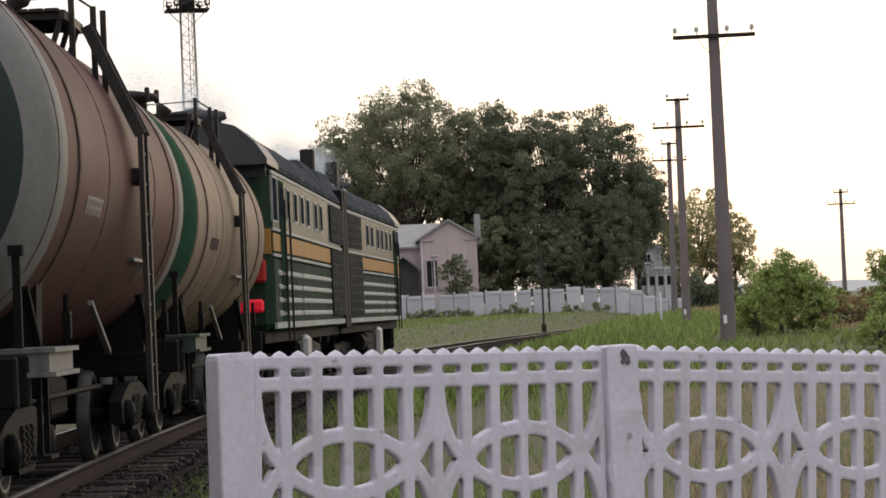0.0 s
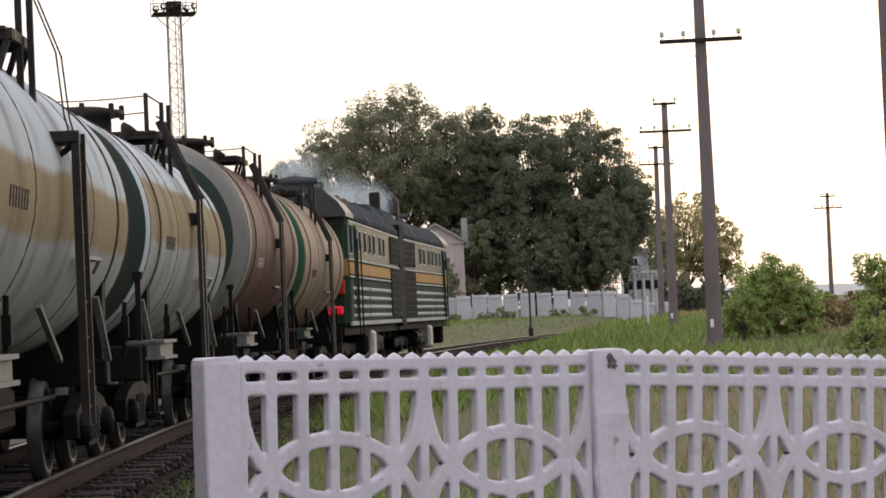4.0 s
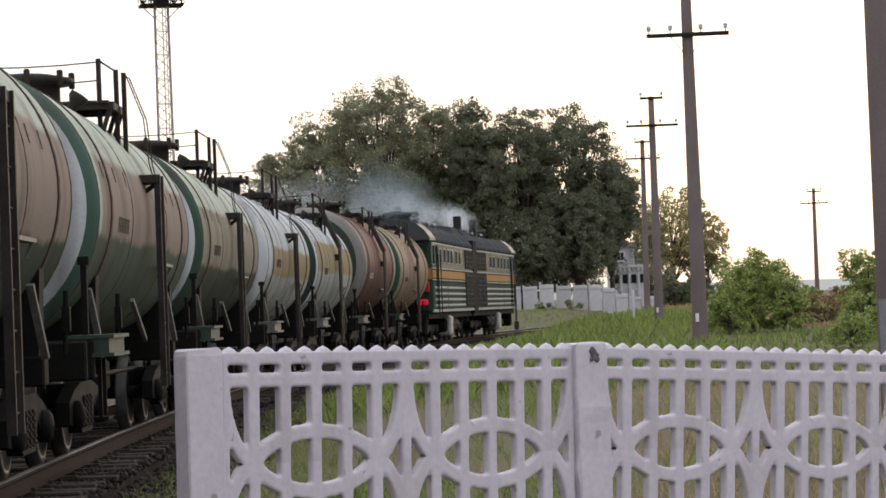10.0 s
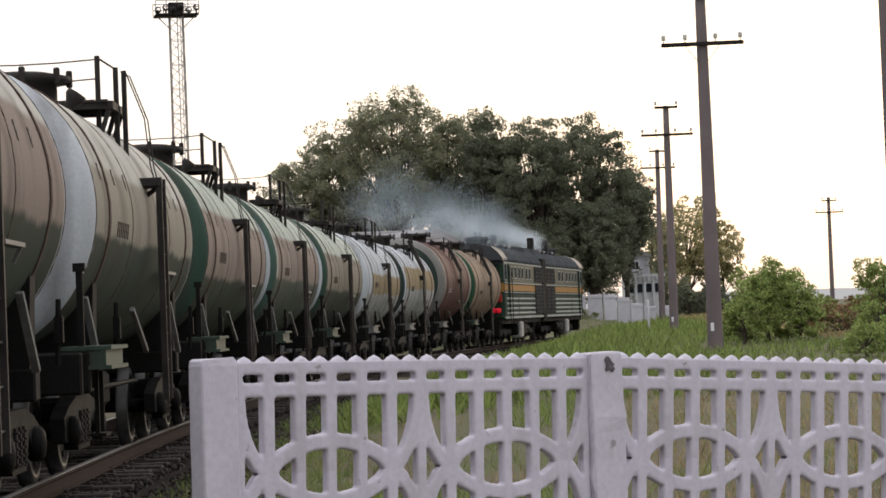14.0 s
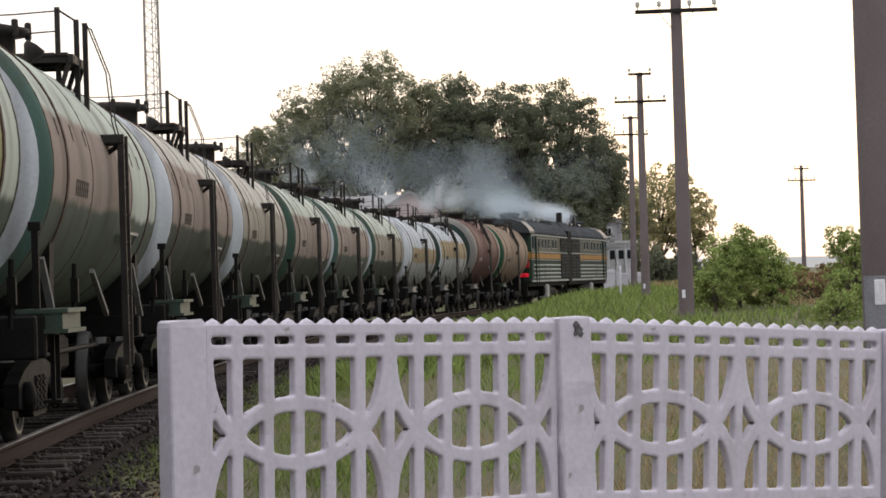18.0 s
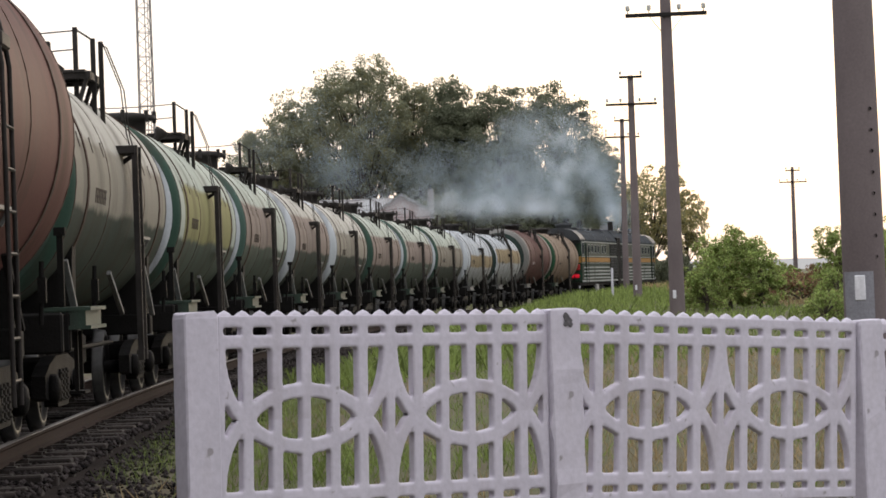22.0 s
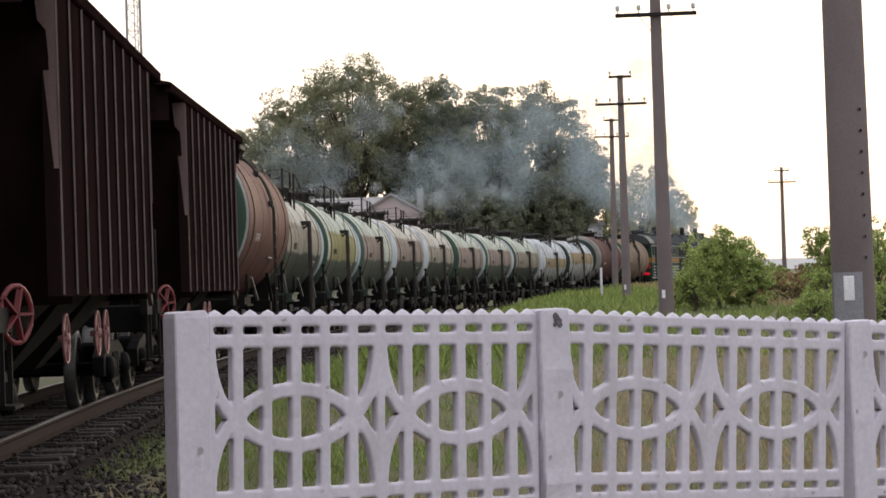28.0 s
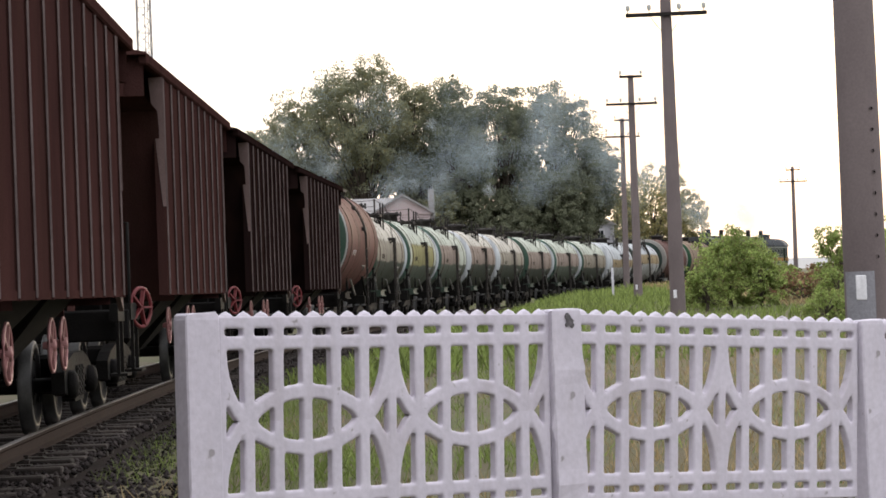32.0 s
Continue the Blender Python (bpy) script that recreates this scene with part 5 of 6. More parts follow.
def top_platform(parent, zc, r, material="ladder", grabs=True, out=0.0, posts=True):
    top = zc + r
    hatch = Geo().lathe([(top - 0.06, 0.42), (top + 0.20, 0.42), (top + 0.22, 0.58), (top + 0.29, 0.58), (top + 0.34, 0.34), (top + 0.36, 0.0)], 18, "z", (0, -0.05, 0))
    hatch = part("hatch", hatch, M[material], parent, "round loading hatch")
    for k in range(8):
        a = 2 * math.pi * k / 8 + 0.2
        part("hatch_bolt", Geo().box((0.56 * math.cos(a), -0.05 + 0.56 * math.sin(a), top + 0.27), (0.07, 0.07, 0.20), ch=0.015), M[material], hatch)
    zw, up = top - 0.10, (top - 4.13 if not out else 0.0)
    for s in (-1, 1):
        d = Geo()
        for y in (-0.55, 0.0, 0.55):
            d.box((s * 0.80, y, zw), (0.66, 0.06, 0.07))
            d.bar((s * 1.08, y, zw), (s * 0.98, y, zw - 0.30), 0.05)
        d.box((s * 1.10, 0, zw), (0.05, 1.3, 0.09))
        part("walkway_frame", d, M[material], parent, "steel walkway frame")
        for i in range(4):
            part("walkway_board", Geo().box((s * (0.56 + 0.145 * i), 0.0, zw + 0.052), (0.13, 1.25, 0.03)), M[material], parent)
        for x, y, z0, z1 in ((0.92, -0.30, 3.62, 4.62), (1.10, -0.10, 3.48, 4.50), (1.17, 0.10, 3.45, 4.48)) if posts else ():
            part("rail_post", Geo().box((s * (x + out), y, (z0 + z1) / 2 + up), (0.055, 0.055, z1 - z0)), M[material], parent)
        if posts:
            part("hand_rail", Geo().tube([(s * (0.92 + out), -0.3, 4.60 + up), (s * (1.10 + out), -0.1, 4.48 + up)], 0.012, 5), M[material], parent)
        for d_ in (-0.18, 0.18) if grabs else ():
            pts = [(s * 1.17, d_, 4.44 + up), (s * 1.23, d_, 4.42 + up), (s * 1.42, d_, 3.90 + up), (s * (r + 0.02), d_, 3.36 + up), (s * (r + 0.05), d_, 3.24 + up), (s * (r + 0.06), d_, 3.1 + up)]
            part("grab_rail", Geo().tube(pts, 0.008, 6), M[material], parent)
    for z in (4.58 + up, 4.36 + up) if posts else ():
        pts = [((0.92 + out) * q, -0.30, z - 0.035 * (1 - q * q)) for q in (-1, -0.5, 0, 0.5, 1)]
        part("hand_rail", Geo().tube(pts, 0.009, 5, caps=False), M[material], parent)


def vent(parent, y, x, zc, r):
    a = math.acos(min(0.99, x / r))
    z = zc + r * math.sin(a)
    g = Geo().lathe([(-0.1, 0.06), (0.06, 0.06), (0.14, 0.115), (0.20, 0.11), (0.21, 0.0)], 10, "z")
    ob = part("valve", g, M["ladder"], parent, "dark safety valve")
    ob.matrix_basis = pose(x, y, z, 0, 35 if x > 0 else -35, 0)


def stencil(parent, y, z, r, zc, w, h, n, material="mark"):
    """A short row of stencilled bars on the shell's near side and far side."""
    for s in (-1, 1):
        for i in range(n):
            a = math.asin((z - zc) / r)
            yy = y + (i - (n - 1) / 2) * w * 1.6
            t = Euler((0, -a * s if s > 0 else a, 0)).to_matrix()
            c = Vector((s * (r + 0.004) * math.cos(a), yy, zc + (r + 0.004) * math.sin(a)))
            out = [(0, -h / 2), (w * 0.28, -h / 2), (w * 0.28, -h * 0.12), (w * 0.75, -h * 0.12), (w * 0.75, h * 0.02), (w * 0.28, h * 0.02), (w * 0.28, h * 0.32), (w * 0.8, h * 0.32), (w * 0.8, h / 2), (0, h / 2)]
            g = Geo().prism(out, -0.003, 0.003, "x")
            g.v = [tuple(t @ Vector(q) + c) for q in g.v]
            part("stencil_bar", g, M[material], parent, "faded stencilled bar")


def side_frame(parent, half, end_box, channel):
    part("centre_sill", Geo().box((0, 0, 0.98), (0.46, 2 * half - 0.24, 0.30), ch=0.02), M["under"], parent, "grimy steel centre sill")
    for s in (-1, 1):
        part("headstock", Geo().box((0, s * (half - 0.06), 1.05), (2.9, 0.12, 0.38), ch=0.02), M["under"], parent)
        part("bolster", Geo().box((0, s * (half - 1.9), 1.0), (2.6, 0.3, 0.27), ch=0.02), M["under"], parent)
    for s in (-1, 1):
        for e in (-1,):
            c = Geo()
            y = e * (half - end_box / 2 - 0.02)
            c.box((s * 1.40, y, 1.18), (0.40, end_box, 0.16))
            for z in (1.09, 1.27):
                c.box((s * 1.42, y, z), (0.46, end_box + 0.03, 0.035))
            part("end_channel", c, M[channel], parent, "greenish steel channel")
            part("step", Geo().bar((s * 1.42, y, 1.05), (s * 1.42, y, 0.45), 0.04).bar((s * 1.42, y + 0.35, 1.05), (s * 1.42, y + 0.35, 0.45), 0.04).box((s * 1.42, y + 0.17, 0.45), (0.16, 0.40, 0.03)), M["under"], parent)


def tank_car(scheme, channel="channel", kind="green", struts=True, label="", ladder_mat="ladder", old=False, ring=None, R=1.45, ZC=2.60, lip=3, posts=True, hug=False):
    HALF = 4.95 if R < 1.55 else 5.1
    ob = thing("tank_wagon", label, "tank wagon", group="tank wagons")
    g, mats = tank_shell(R, HALF, ZC, scheme, ring=ring or 0.0, lip=lip)
    part("tank", g, mats, ob)
    rings(ob, (-3.9, 3.9), R, ZC, 0.10, 0.016)
    rings(ob, (0.06 - HALF, -1.9, 1.9, HALF - 0.06), R, ZC, 0.035, 0.006, name="weld_seam")
    side_frame(ob, 5.75, 1.25, channel)
    for y in (-3.9, 3.9):
        bogie(ob, y)
        sad = Geo().prism([(-1.25, 1.10), (1.25, 1.10), (1.28, 1.95), (0.9, 1.44), (0.4, 1.16), (-0.4, 1.16), (-0.9, 1.44), (-1.28, 1.95)], y - 0.15, y + 0.15)
        part("saddle", sad, M["under"], ob)
        for s in (-1, 1):
            st = Geo().bar((s * 1.36, y - 0.55, 1.12), (s * 1.30, y - 0.95, 1.75), 0.065, 0.04)
            part("strut", st, M["strut"] if struts else M["under"], ob, "pale diagonal strut")
            part("tie_rod", Geo().tube([(s * 1.45, y + 0.1, 1.15), (s * 1.47, y + 0.1, 1.7)], 0.025, 6).box((s * 1.47, y + 0.1, 1.45), (0.07, 0.09, 0.22)), M["under"], ob)
    for s in (-1, 1):
        part("shelf", Geo().box((s * 1.47, 1.3, 2.08), (0.10, 1.0, 0.035)).bar((s * 1.44, 1.7, 1.95), (s * 1.5, 1.7, 2.07), 0.03), M["strut"], ob, "narrow pale ledge")
        part("diagonal", Geo().bar((s * 1.30, -1.0, 1.65), (s * 1.34, -0.1, 1.18), 0.05), M["strut"], ob)
        part("brake_post", Geo().box((s * 1.34, -5.45, 1.62), (0.06, 0.06, 0.8)).box((s * 1.34, -5.45, 2.02), (0.11, 0.09, 0.08)), M["under"], ob)
        if hug:
            shell_ladder(ob, 0.0, s, R, ZC, ladder_mat)
        elif old:
            bent_ladder(ob, 0.0, s, ladder_mat, R - 1.56, -0.12 if R > 1.5 else -0.25)
        else:
            straight_ladder(ob, 0.0, s, z1=3.22 + ZC + R - 4.13, x=R + 0.11, material=ladder_mat)
    under = Geo().box((0.5, 0.6, 0.75), (0.5, 1.2, 0.4), ch=0.05).tube([(-0.6, -0.8, 0.75), (-0.6, 0.4, 0.75)], 0.22, 10).tube([(0.9, -2.5, 0.8), (0.9, 2.6, 0.8)], 0.03, 6).lathe([(0.5, 0.14), (1.2, 0.16)], 10, "z")
    part("brake_gear", under, M["under"], ob)
    top_platform(ob, ZC, R, ladder_mat, posts and not old, 0.22 if R > 1.5 and old else 0.0, posts)
    vent(ob, -1.6, 0.75, ZC, R)
    vent(ob, -1.6, -0.75, ZC, R)
    if kind == "green":
        for y in (-4.3, -3.2, -2.2, 2.3, 3.1):
            stencil(ob, y, 2.98, R, ZC, 0.09, 0.17, 1)
    stencil(ob, -2.8, 2.45, R, ZC, 0.09, 0.16, 7, "mark" if kind != "brown" else "mark_pale")
    coupler(ob, 6.01, 1)
    coupler(ob, -6.01, -1)
    return ob


def handwheel(parent, x, y, z, r=0.25):
    g = Geo()
    pts = [(x, y + r * math.cos(2 * math.pi * k / 18), z + r * math.sin(2 * math.pi * k / 18)) for k in range(19)]
    g.tube(pts, 0.016, 6, caps=False)
    for k in range(5):
        a = 2 * math.pi * k / 5
        g.bar((x, y, z), (x, y + r * math.cos(a), z + r * math.sin(a)), 0.026, 0.018)
    g.lathe([(x - math.copysign(0.08, x), 0.03), (x + 0.03, 0.06), (x + 0.04, 0.0)], 8, "x", (0, y, z))
    part("handwheel", g, M["handwheel"], parent, "red spoked handwheel")


def brake_wheel(parent, x, y, z, s):
    """The red wheel of the parking brake on the end platform, turned a little outwards."""
    r, a = 0.235, 0.42 * s
    turn = Euler((0, 0, -a)).to_matrix()
    c = Vector((x, y, z))
    g = Geo()
    g.tube([tuple(c + turn @ Vector((0, r * math.cos(k * math.pi / 9), r * math.sin(k * math.pi / 9)))) for k in range(19)], 0.024, 6, caps=False)
    wheel = part("brake_wheel", g, M["brake_red"], parent, "red spoked parking brake wheel")
    for k in range(5):
        q = 2 * math.pi * k / 5
        part("spoke", Geo().bar(tuple(c), tuple(c + turn @ Vector((0, r * math.cos(q), r * math.sin(q)))), 0.05, 0.022), M["brake_red"], wheel)
    part("shaft", Geo().bar(tuple(c), tuple(c + turn @ Vector((-s * 0.25, 0, 0))), 0.05), M["under"], wheel)


def hopper_car(sheet):
    ob = thing("hopper_wagon", "dark sooty brown covered hopper wagon with ribbed sides" if sheet == "hopper" else "rust-brown covered hopper wagon with ribbed sides", "hopper wagon", group="hopper wagons")
    W, L, S, Z0, Z1 = 1.65, 6.45, 4.7, 1.38, 4.24
    for s in (-1, 1):
        part("side_sheet", Geo().box((s * W, 0, (Z0 + Z1) / 2), (0.06, 2 * S, Z1 - Z0)), M[sheet], ob)
        part("top_chord", Geo().box((s * (W + 0.01), 0, Z1 - 0.03), (0.12, 2 * L + 0.1, 0.12), ch=0.02), M[sheet], ob)
        part("side_sill", Geo().box((s * (W + 0.01), 0, Z0 + 0.03), (0.07, 2 * S, 0.07)), M[sheet], ob)
        for i in range(10):
            y = -S + 0.12 + (2 * S - 0.24) * i / 9
            rib = Geo().prism([(y - 0.035, W + 0.03), (y - 0.022, W + 0.062), (y + 0.022, W + 0.062), (y + 0.035, W + 0.03)], Z0 - 0.01, Z1 - 0.09, "z")
            rib.v = [(s * b, a, c) for a, b, c in rib.v]
            part("rib", rib, M[sheet], ob)
            # a thin paler line along one edge of each rib
            part("rib_edge", Geo().box((s * (W + 0.058), y - 0.038, (Z0 + Z1) / 2 - 0.05), (0.018, 0.007, Z1 - Z0 - 0.12), Euler((0, 0, 0.5 * s)).to_matrix()), M["hopper_edge"], ob, "pale thin rib edge")
    for e in (-1, 1):
        g = Geo()
        a, b = e * (L - 0.05), e * (S - 1.1)
        for o in (0.0, 0.05):
            g.add([(-W, a - e * o, Z1), (W, a - e * o, Z1), (W, a - e * o, 3.78), (-W, a - e * o, 3.78), (W, e * (S + 0.25) - e * o, 3.70), (-W, e * (S + 0.25) - e * o, 3.70), (W, b - e * o, 1.3), (-W, b - e * o, 1.3)], [[0, 1, 2, 3], [3, 2, 4, 5], [5, 4, 6, 7]])
        for s in (-1, 1):
            part("eave_fascia", Geo().box((s * (W - 0.26), e * (L + S) / 2, 4.0), (0.05, L - S, 0.44)), M[sheet], ob)
        part("end_sheet", g, M[sheet], ob, "sloping end sheet")
        for s in (-1, 1):
            c = Geo()
            y = e * S
            for o in (0.0, 0.03):
                c.add([(s * (W + 0.06), y + e * (0.06 - o), 4.14), (s * (W - 0.12), y + e * (0.06 - o), 4.14), (s * (W + 0.02), y + e * (0.06 - o), 2.5), (s * (W + 0.06), y + e * (0.06 - o), 2.5)], [[0, 1, 2, 3]])
            part("corner_gusset", c, M["gusset"], ob, "pale tapering corner gusset")
            part("corner_post", Geo().box((s * (W - 0.01), e * (S + 0.01), (Z0 + Z1) / 2 - 0.05), (0.12, 0.08, Z1 - Z0 - 0.1)), M[sheet], ob)
            part("end_strut", Geo().bar((s * 0.75, e * (S + 2.2), 1.2), (s * 0.75, e * (S + 0.1), 3.5), 0.08), M[sheet], ob)
    roof = Geo()
    out = [(-W - 0.06, Z1 + 0.05), (-W - 0.06, Z1 + 0.02), (W + 0.06, Z1 + 0.02), (W + 0.06, Z1 + 0.05), (1.2, 4.40), (0.65, 4.52), (0, 4.56), (-0.65, 4.52), (-1.2, 4.40)]
    roof.prism(out, -L - 0.18, L + 0.18)
    part("roof", roof, M[sheet], ob)
    for y in (-4.6, -1.5, 1.5, 4.6):
        part("roof_hatch", Geo().lathe([(4.5, 0.36), (4.66, 0.36), (4.70, 0.2), (4.71, 0)], 12, "z", (0, y, 0)), M[sheet], ob)
    part("roof_walk", Geo().box((0.75, 0, 4.58), (0.4, 2 * L, 0.04)).box((-0.75, 0, 4.58), (0.4, 2 * L, 0.04)), M[sheet], ob)
    g = Geo()
    for y in (-2.6, 0, 2.6):
        g.add([(-1.3, y - 1.1, 1.4), (1.3, y - 1.1, 1.4), (1.3, y + 1.1, 1.4), (-1.3, y + 1.1, 1.4), (-0.5, y - 0.3, 0.55), (0.5, y - 0.3, 0.55), (0.5, y + 0.3, 0.55), (-0.5, y + 0.3, 0.55)],
              [[0, 1, 5, 4], [1, 2, 6, 5], [2, 3, 7, 6], [3, 0, 4, 7], [4, 5, 6, 7]])
    part("discharge_chute", g, M["under"], ob)
    part("centre_sill", Geo().box((0, 0, 0.98), (0.46, 14.1, 0.30)).box((0, 6.95, 1.05), (2.9, 0.14, 0.36), ch=0.02).box((0, -6.95, 1.05), (2.9, 0.14, 0.36), ch=0.02), M["under"], ob)
    for e in (-1, 1):
        bogie(ob, e * 5.25)
        for s in (-1, 1):
            part("end_step", Geo().box((s * 1.42, e * 6.6, 1.2), (0.10, 0.75, 0.2)).bar((s * 1.45, e * 6.3, 1.15), (s * 1.45, e * 6.3, 0.5), 0.04).bar((s * 1.45, e * 6.75, 1.15), (s * 1.45, e * 6.75, 0.5), 0.04).box((s * 1.45, e * 6.52, 0.5), (0.2, 0.5, 0.03)), M["under"], ob)
        coupler(ob, e * 7.36, e)
    for s in (-1, 1):
        for y in (-2.7, 0.08, 0.93):
            handwheel(ob, s * 1.48, y, 0.97, 0.235)
        brake_wheel(ob, s * 1.52, -6.35, 1.24, s)
        tri = Geo().prism([(S - 0.02, Z0 + 0.02), (S - 0.40, Z0 + 0.02), (S - 0.02, Z0 - 0.16)], W - 0.02, W + 0.03, "x")
        tri.v = [(s * x, y, z) for x, y, z in tri.v]
        part("corner_bracket", tri, M["gusset"], ob, "pale triangular corner bracket")
        part("end_rail", Geo().tube([(s * 1.1, -6.9, 1.1), (s * 1.1, -6.9, 2.25), (s * 1.45, -6.9, 2.25), (s * 1.45, -6.9, 1.1)], 0.02, 6), M["under"], ob)
    return ob


def loco_section():
    """One half of a twin diesel locomotive; its cab looks towards -y."""
    ob = thing("locomotive", "dark green diesel locomotive half with orange band and cream strips", "locomotive", group="twin locomotive")
    W, L, Z0, Z1 = 1.64, 8.25, 1.22, 4.0
    body = Geo().box((0, 0.2, (Z0 + Z1) / 2), (2 * W, 2 * L - 0.4, Z1 - Z0), ch=0.04)
    body = part("body", body, M["loco_green"], ob)
    roof_out = [(-W - 0.02, Z1), (W + 0.02, Z1), (W + 0.02, Z1 + 0.10), (1.47, 4.38), (1.15, 4.66), (0.58, 4.81), (0, 4.86), (-0.58, 4.81), (-1.15, 4.66), (-1.47, 4.38), (-W - 0.02, Z1 + 0.10)]
    part("roof", Geo().prism(roof_out, -L + 1.4, L), M["loco_roof"], ob, "weathered grey roof")
    cab_roof = [(x * 1.01, z + 0.02) for x, z in roof_out]
    part("cab_roof", Geo().prism(cab_roof, -L - 0.35, -L + 1.6), M["loco_dark"], ob, "dark cab roof")
    # cab front
    part("cab_front", Geo().box((0, -L + 0.3, 2.6), (2 * W - 0.02, 0.5, 2.75), ch=0.12), M["loco_green"], ob)
    part("cab_shield", Geo().box((0, -L + 0.03, 3.93), (2 * W - 0.05, 0.06, 0.2)), M["loco_dark"], ob)
    for s in (-1, 1):
        w = part("windscreen", Geo().box((s * 0.76, -L + 0.03, 3.46), (1.15, 0.05, 0.82), ch=0.02), M["dark_window"], ob, "dark windscreen")
        part("wiper", Geo().bar((s * 0.72, -L - 0.01, 3.08), (s * 0.5, -L - 0.01, 3.56), 0.02), M["iron"], w)
        part("buffer_lamp", Geo().box((s * 1.38, -L + 0.02, 2.25), (0.34, 0.12, 0.40), ch=0.04), M["loco_red"], ob, "red lamp box")
        part("tail_lamp", Geo().box((s * 1.22, -L - 0.02, 1.66), (0.55, 0.10, 0.22), ch=0.04), M["red_lamp"], ob, "glowing red tail lamp")
    part("nose_band", Geo().box((0, -L + 0.035, 2.74), (2 * W + 0.02, 0.05, 0.42)), M["loco_orange"], ob, "orange band")
    part("nose_plate", Geo().box((0, -L + 0.03, 1.60), (1.7, 0.06, 0.30)), M["loco_red"], ob, "red buffer panel")
    part("pilot", Geo().box((0, -L + 0.2, 0.75), (2.8, 0.3, 0.75), ch=0.08), M["under"], ob)
    part("headlamp", Geo().lathe([(-L - 0.35, 0.0), (-L - 0.33, 0.18), (-L, 0.22)], 14, "y", (0, 0, 4.4)), M["iron"], ob)
    for s in (-1, 1):
        x = s * (W + 0.012)
        strips = [(2.74, 0.30, "loco_orange", 0.02), (2.96, 0.05, "loco_cream", 0.03), (2.52, 0.05, "loco_cream", 0.03), (1.32, 0.11, "loco_cream", 0.05), (3.93, 0.06, "loco_cream", 0.04)]
        for z, h, m, t in strips:
            part("stripe", Geo().box((x, 0.1, z), (t, 2 * L - 0.5, h)), M[m], ob)
        for z in (1.52, 1.75, 1.98, 2.22):
            for y0, y1 in ((-7.2, -2.9), (-2.6, 4.2)):
                part("ribbed_strip", Geo().box((x, (y0 + y1) / 2, z), (0.05, y1 - y0, 0.10), ch=0.02), M["loco_cream"], ob, "cream corrugated strip")
        part("lower_panel", Geo().box((s * (W + 0.004), -0.2, 1.92), (0.02, 2 * L - 1.2, 1.06)), M["loco_lower"], ob, "dull grey-green ribbed lower panel")
        part("upper_panel", Geo().box((s * (W + 0.006), -0.2, 3.44), (0.02, 2 * L - 1.2, 0.92)), M["loco_panel"], ob, "two-tone streaky upper panel")
        # windows along the engine room
        for i, y in enumerate((-7.45, -5.0, -3.6, -2.2, -0.9, 0.9, 2.2)):
            fr = Geo()
            ww, hh = (0.75, 0.72) if i == 0 else (0.62, 0.5)
            for q in (-1, 1):
                fr.box((x, y + q * (ww / 2 + 0.02), 3.48), (0.04, 0.04, hh + 0.08))
                fr.box((x, y, 3.48 + q * (hh / 2 + 0.02)), (0.04, ww, 0.04))
            wd = part("window", fr, M["loco_cream"], ob)
            part("pane", Geo().box((x + s * 0.008, y, 3.48), (0.02, ww, hh)), M["dark_window"], wd, "dark glass")
        door = part("cab_door", Geo().box((x, -6.3, 2.6), (0.05, 0.72, 2.5), ch=0.02), M["loco_green"], ob)
        part("door_pane", Geo().box((x + s * 0.03, -6.3, 3.48), (0.02, 0.5, 0.5)), M["dark_window"], door)
        for y in (-6.75, -5.85):
            part("grab_rail", Geo().tube([(s * (W + 0.12), y, 1.0), (s * (W + 0.12), y, 3.5)], 0.022, 6), M["iron"], ob)
        # radiator grilles at the inner end
        for z0, z1 in ((3.06, 3.86), (1.45, 2.92)):
            for y0, y1 in ((4.4, 5.9), (6.1, 7.6)):
                gr = part("grille", Geo().box((x + s * 0.01, (y0 + y1) / 2, (z0 + z1) / 2), (0.05, y1 - y0, z1 - z0)), M["under"], ob, "black radiator grille")
                n = int((z1 - z0) / 0.2)
                g = Geo()
                for k in range(n):
                    g.box((x + s * 0.03, (y0 + y1) / 2, z0 + 0.12 + 0.2 * k), (0.03, y1 - y0 - 0.04, 0.06), Euler((0, 0.5 * s, 0)).to_matrix())
                for k in range(4):
                    g.box((x + s * 0.05, y0 + 0.06 + (y1 - y0 - 0.12) * k / 3, (z0 + z1) / 2), (0.04, 0.05, z1 - z0))
                part("shutter", g, M["shutter"], gr, "dull grey shutter bars")
        part("fuel_tank", Geo().box((s * 1.0, 0, 0.72), (1.0, 3.6, 0.62), ch=0.12), M["under"], ob)
        part("sand_box", Geo().box((s * 1.36, -1.2, 0.70), (0.52, 1.0, 0.80), ch=0.08), M["silver"], ob, "silver-painted sand box")
        part("air_tank", Geo().tube([(s * 1.3, 0.4, 0.75), (s * 1.3, 2.6, 0.75)], 0.22, 10), M["under"], ob)
    part("sole", Geo().box((0, 0, 1.12), (3.0, 2 * L, 0.22), ch=0.02), M["under"], ob)
    part("roof_fan", Geo().lathe([(4.74, 0.50), (5.06, 0.50), (5.10, 0.60), (5.22, 0.58), (5.30, 0.0)], 24, "z", (0, -4.9, 0)), M["loco_roof"], ob, "round roof cowl")
    for y in (-1.2, 4.5):
        part("exhaust_pipe", Geo().box((-0.45, y, 5.15), (0.34, 0.42, 0.95), ch=0.03), M["iron"], ob, "sooty exhaust stack")
    for y in (-2.9, 0.5, 2.4):
        part("roof_cover", Geo().box((0, y, 4.90), (1.3, 1.0, 0.16), ch=0.05), M["loco_dark"], ob)
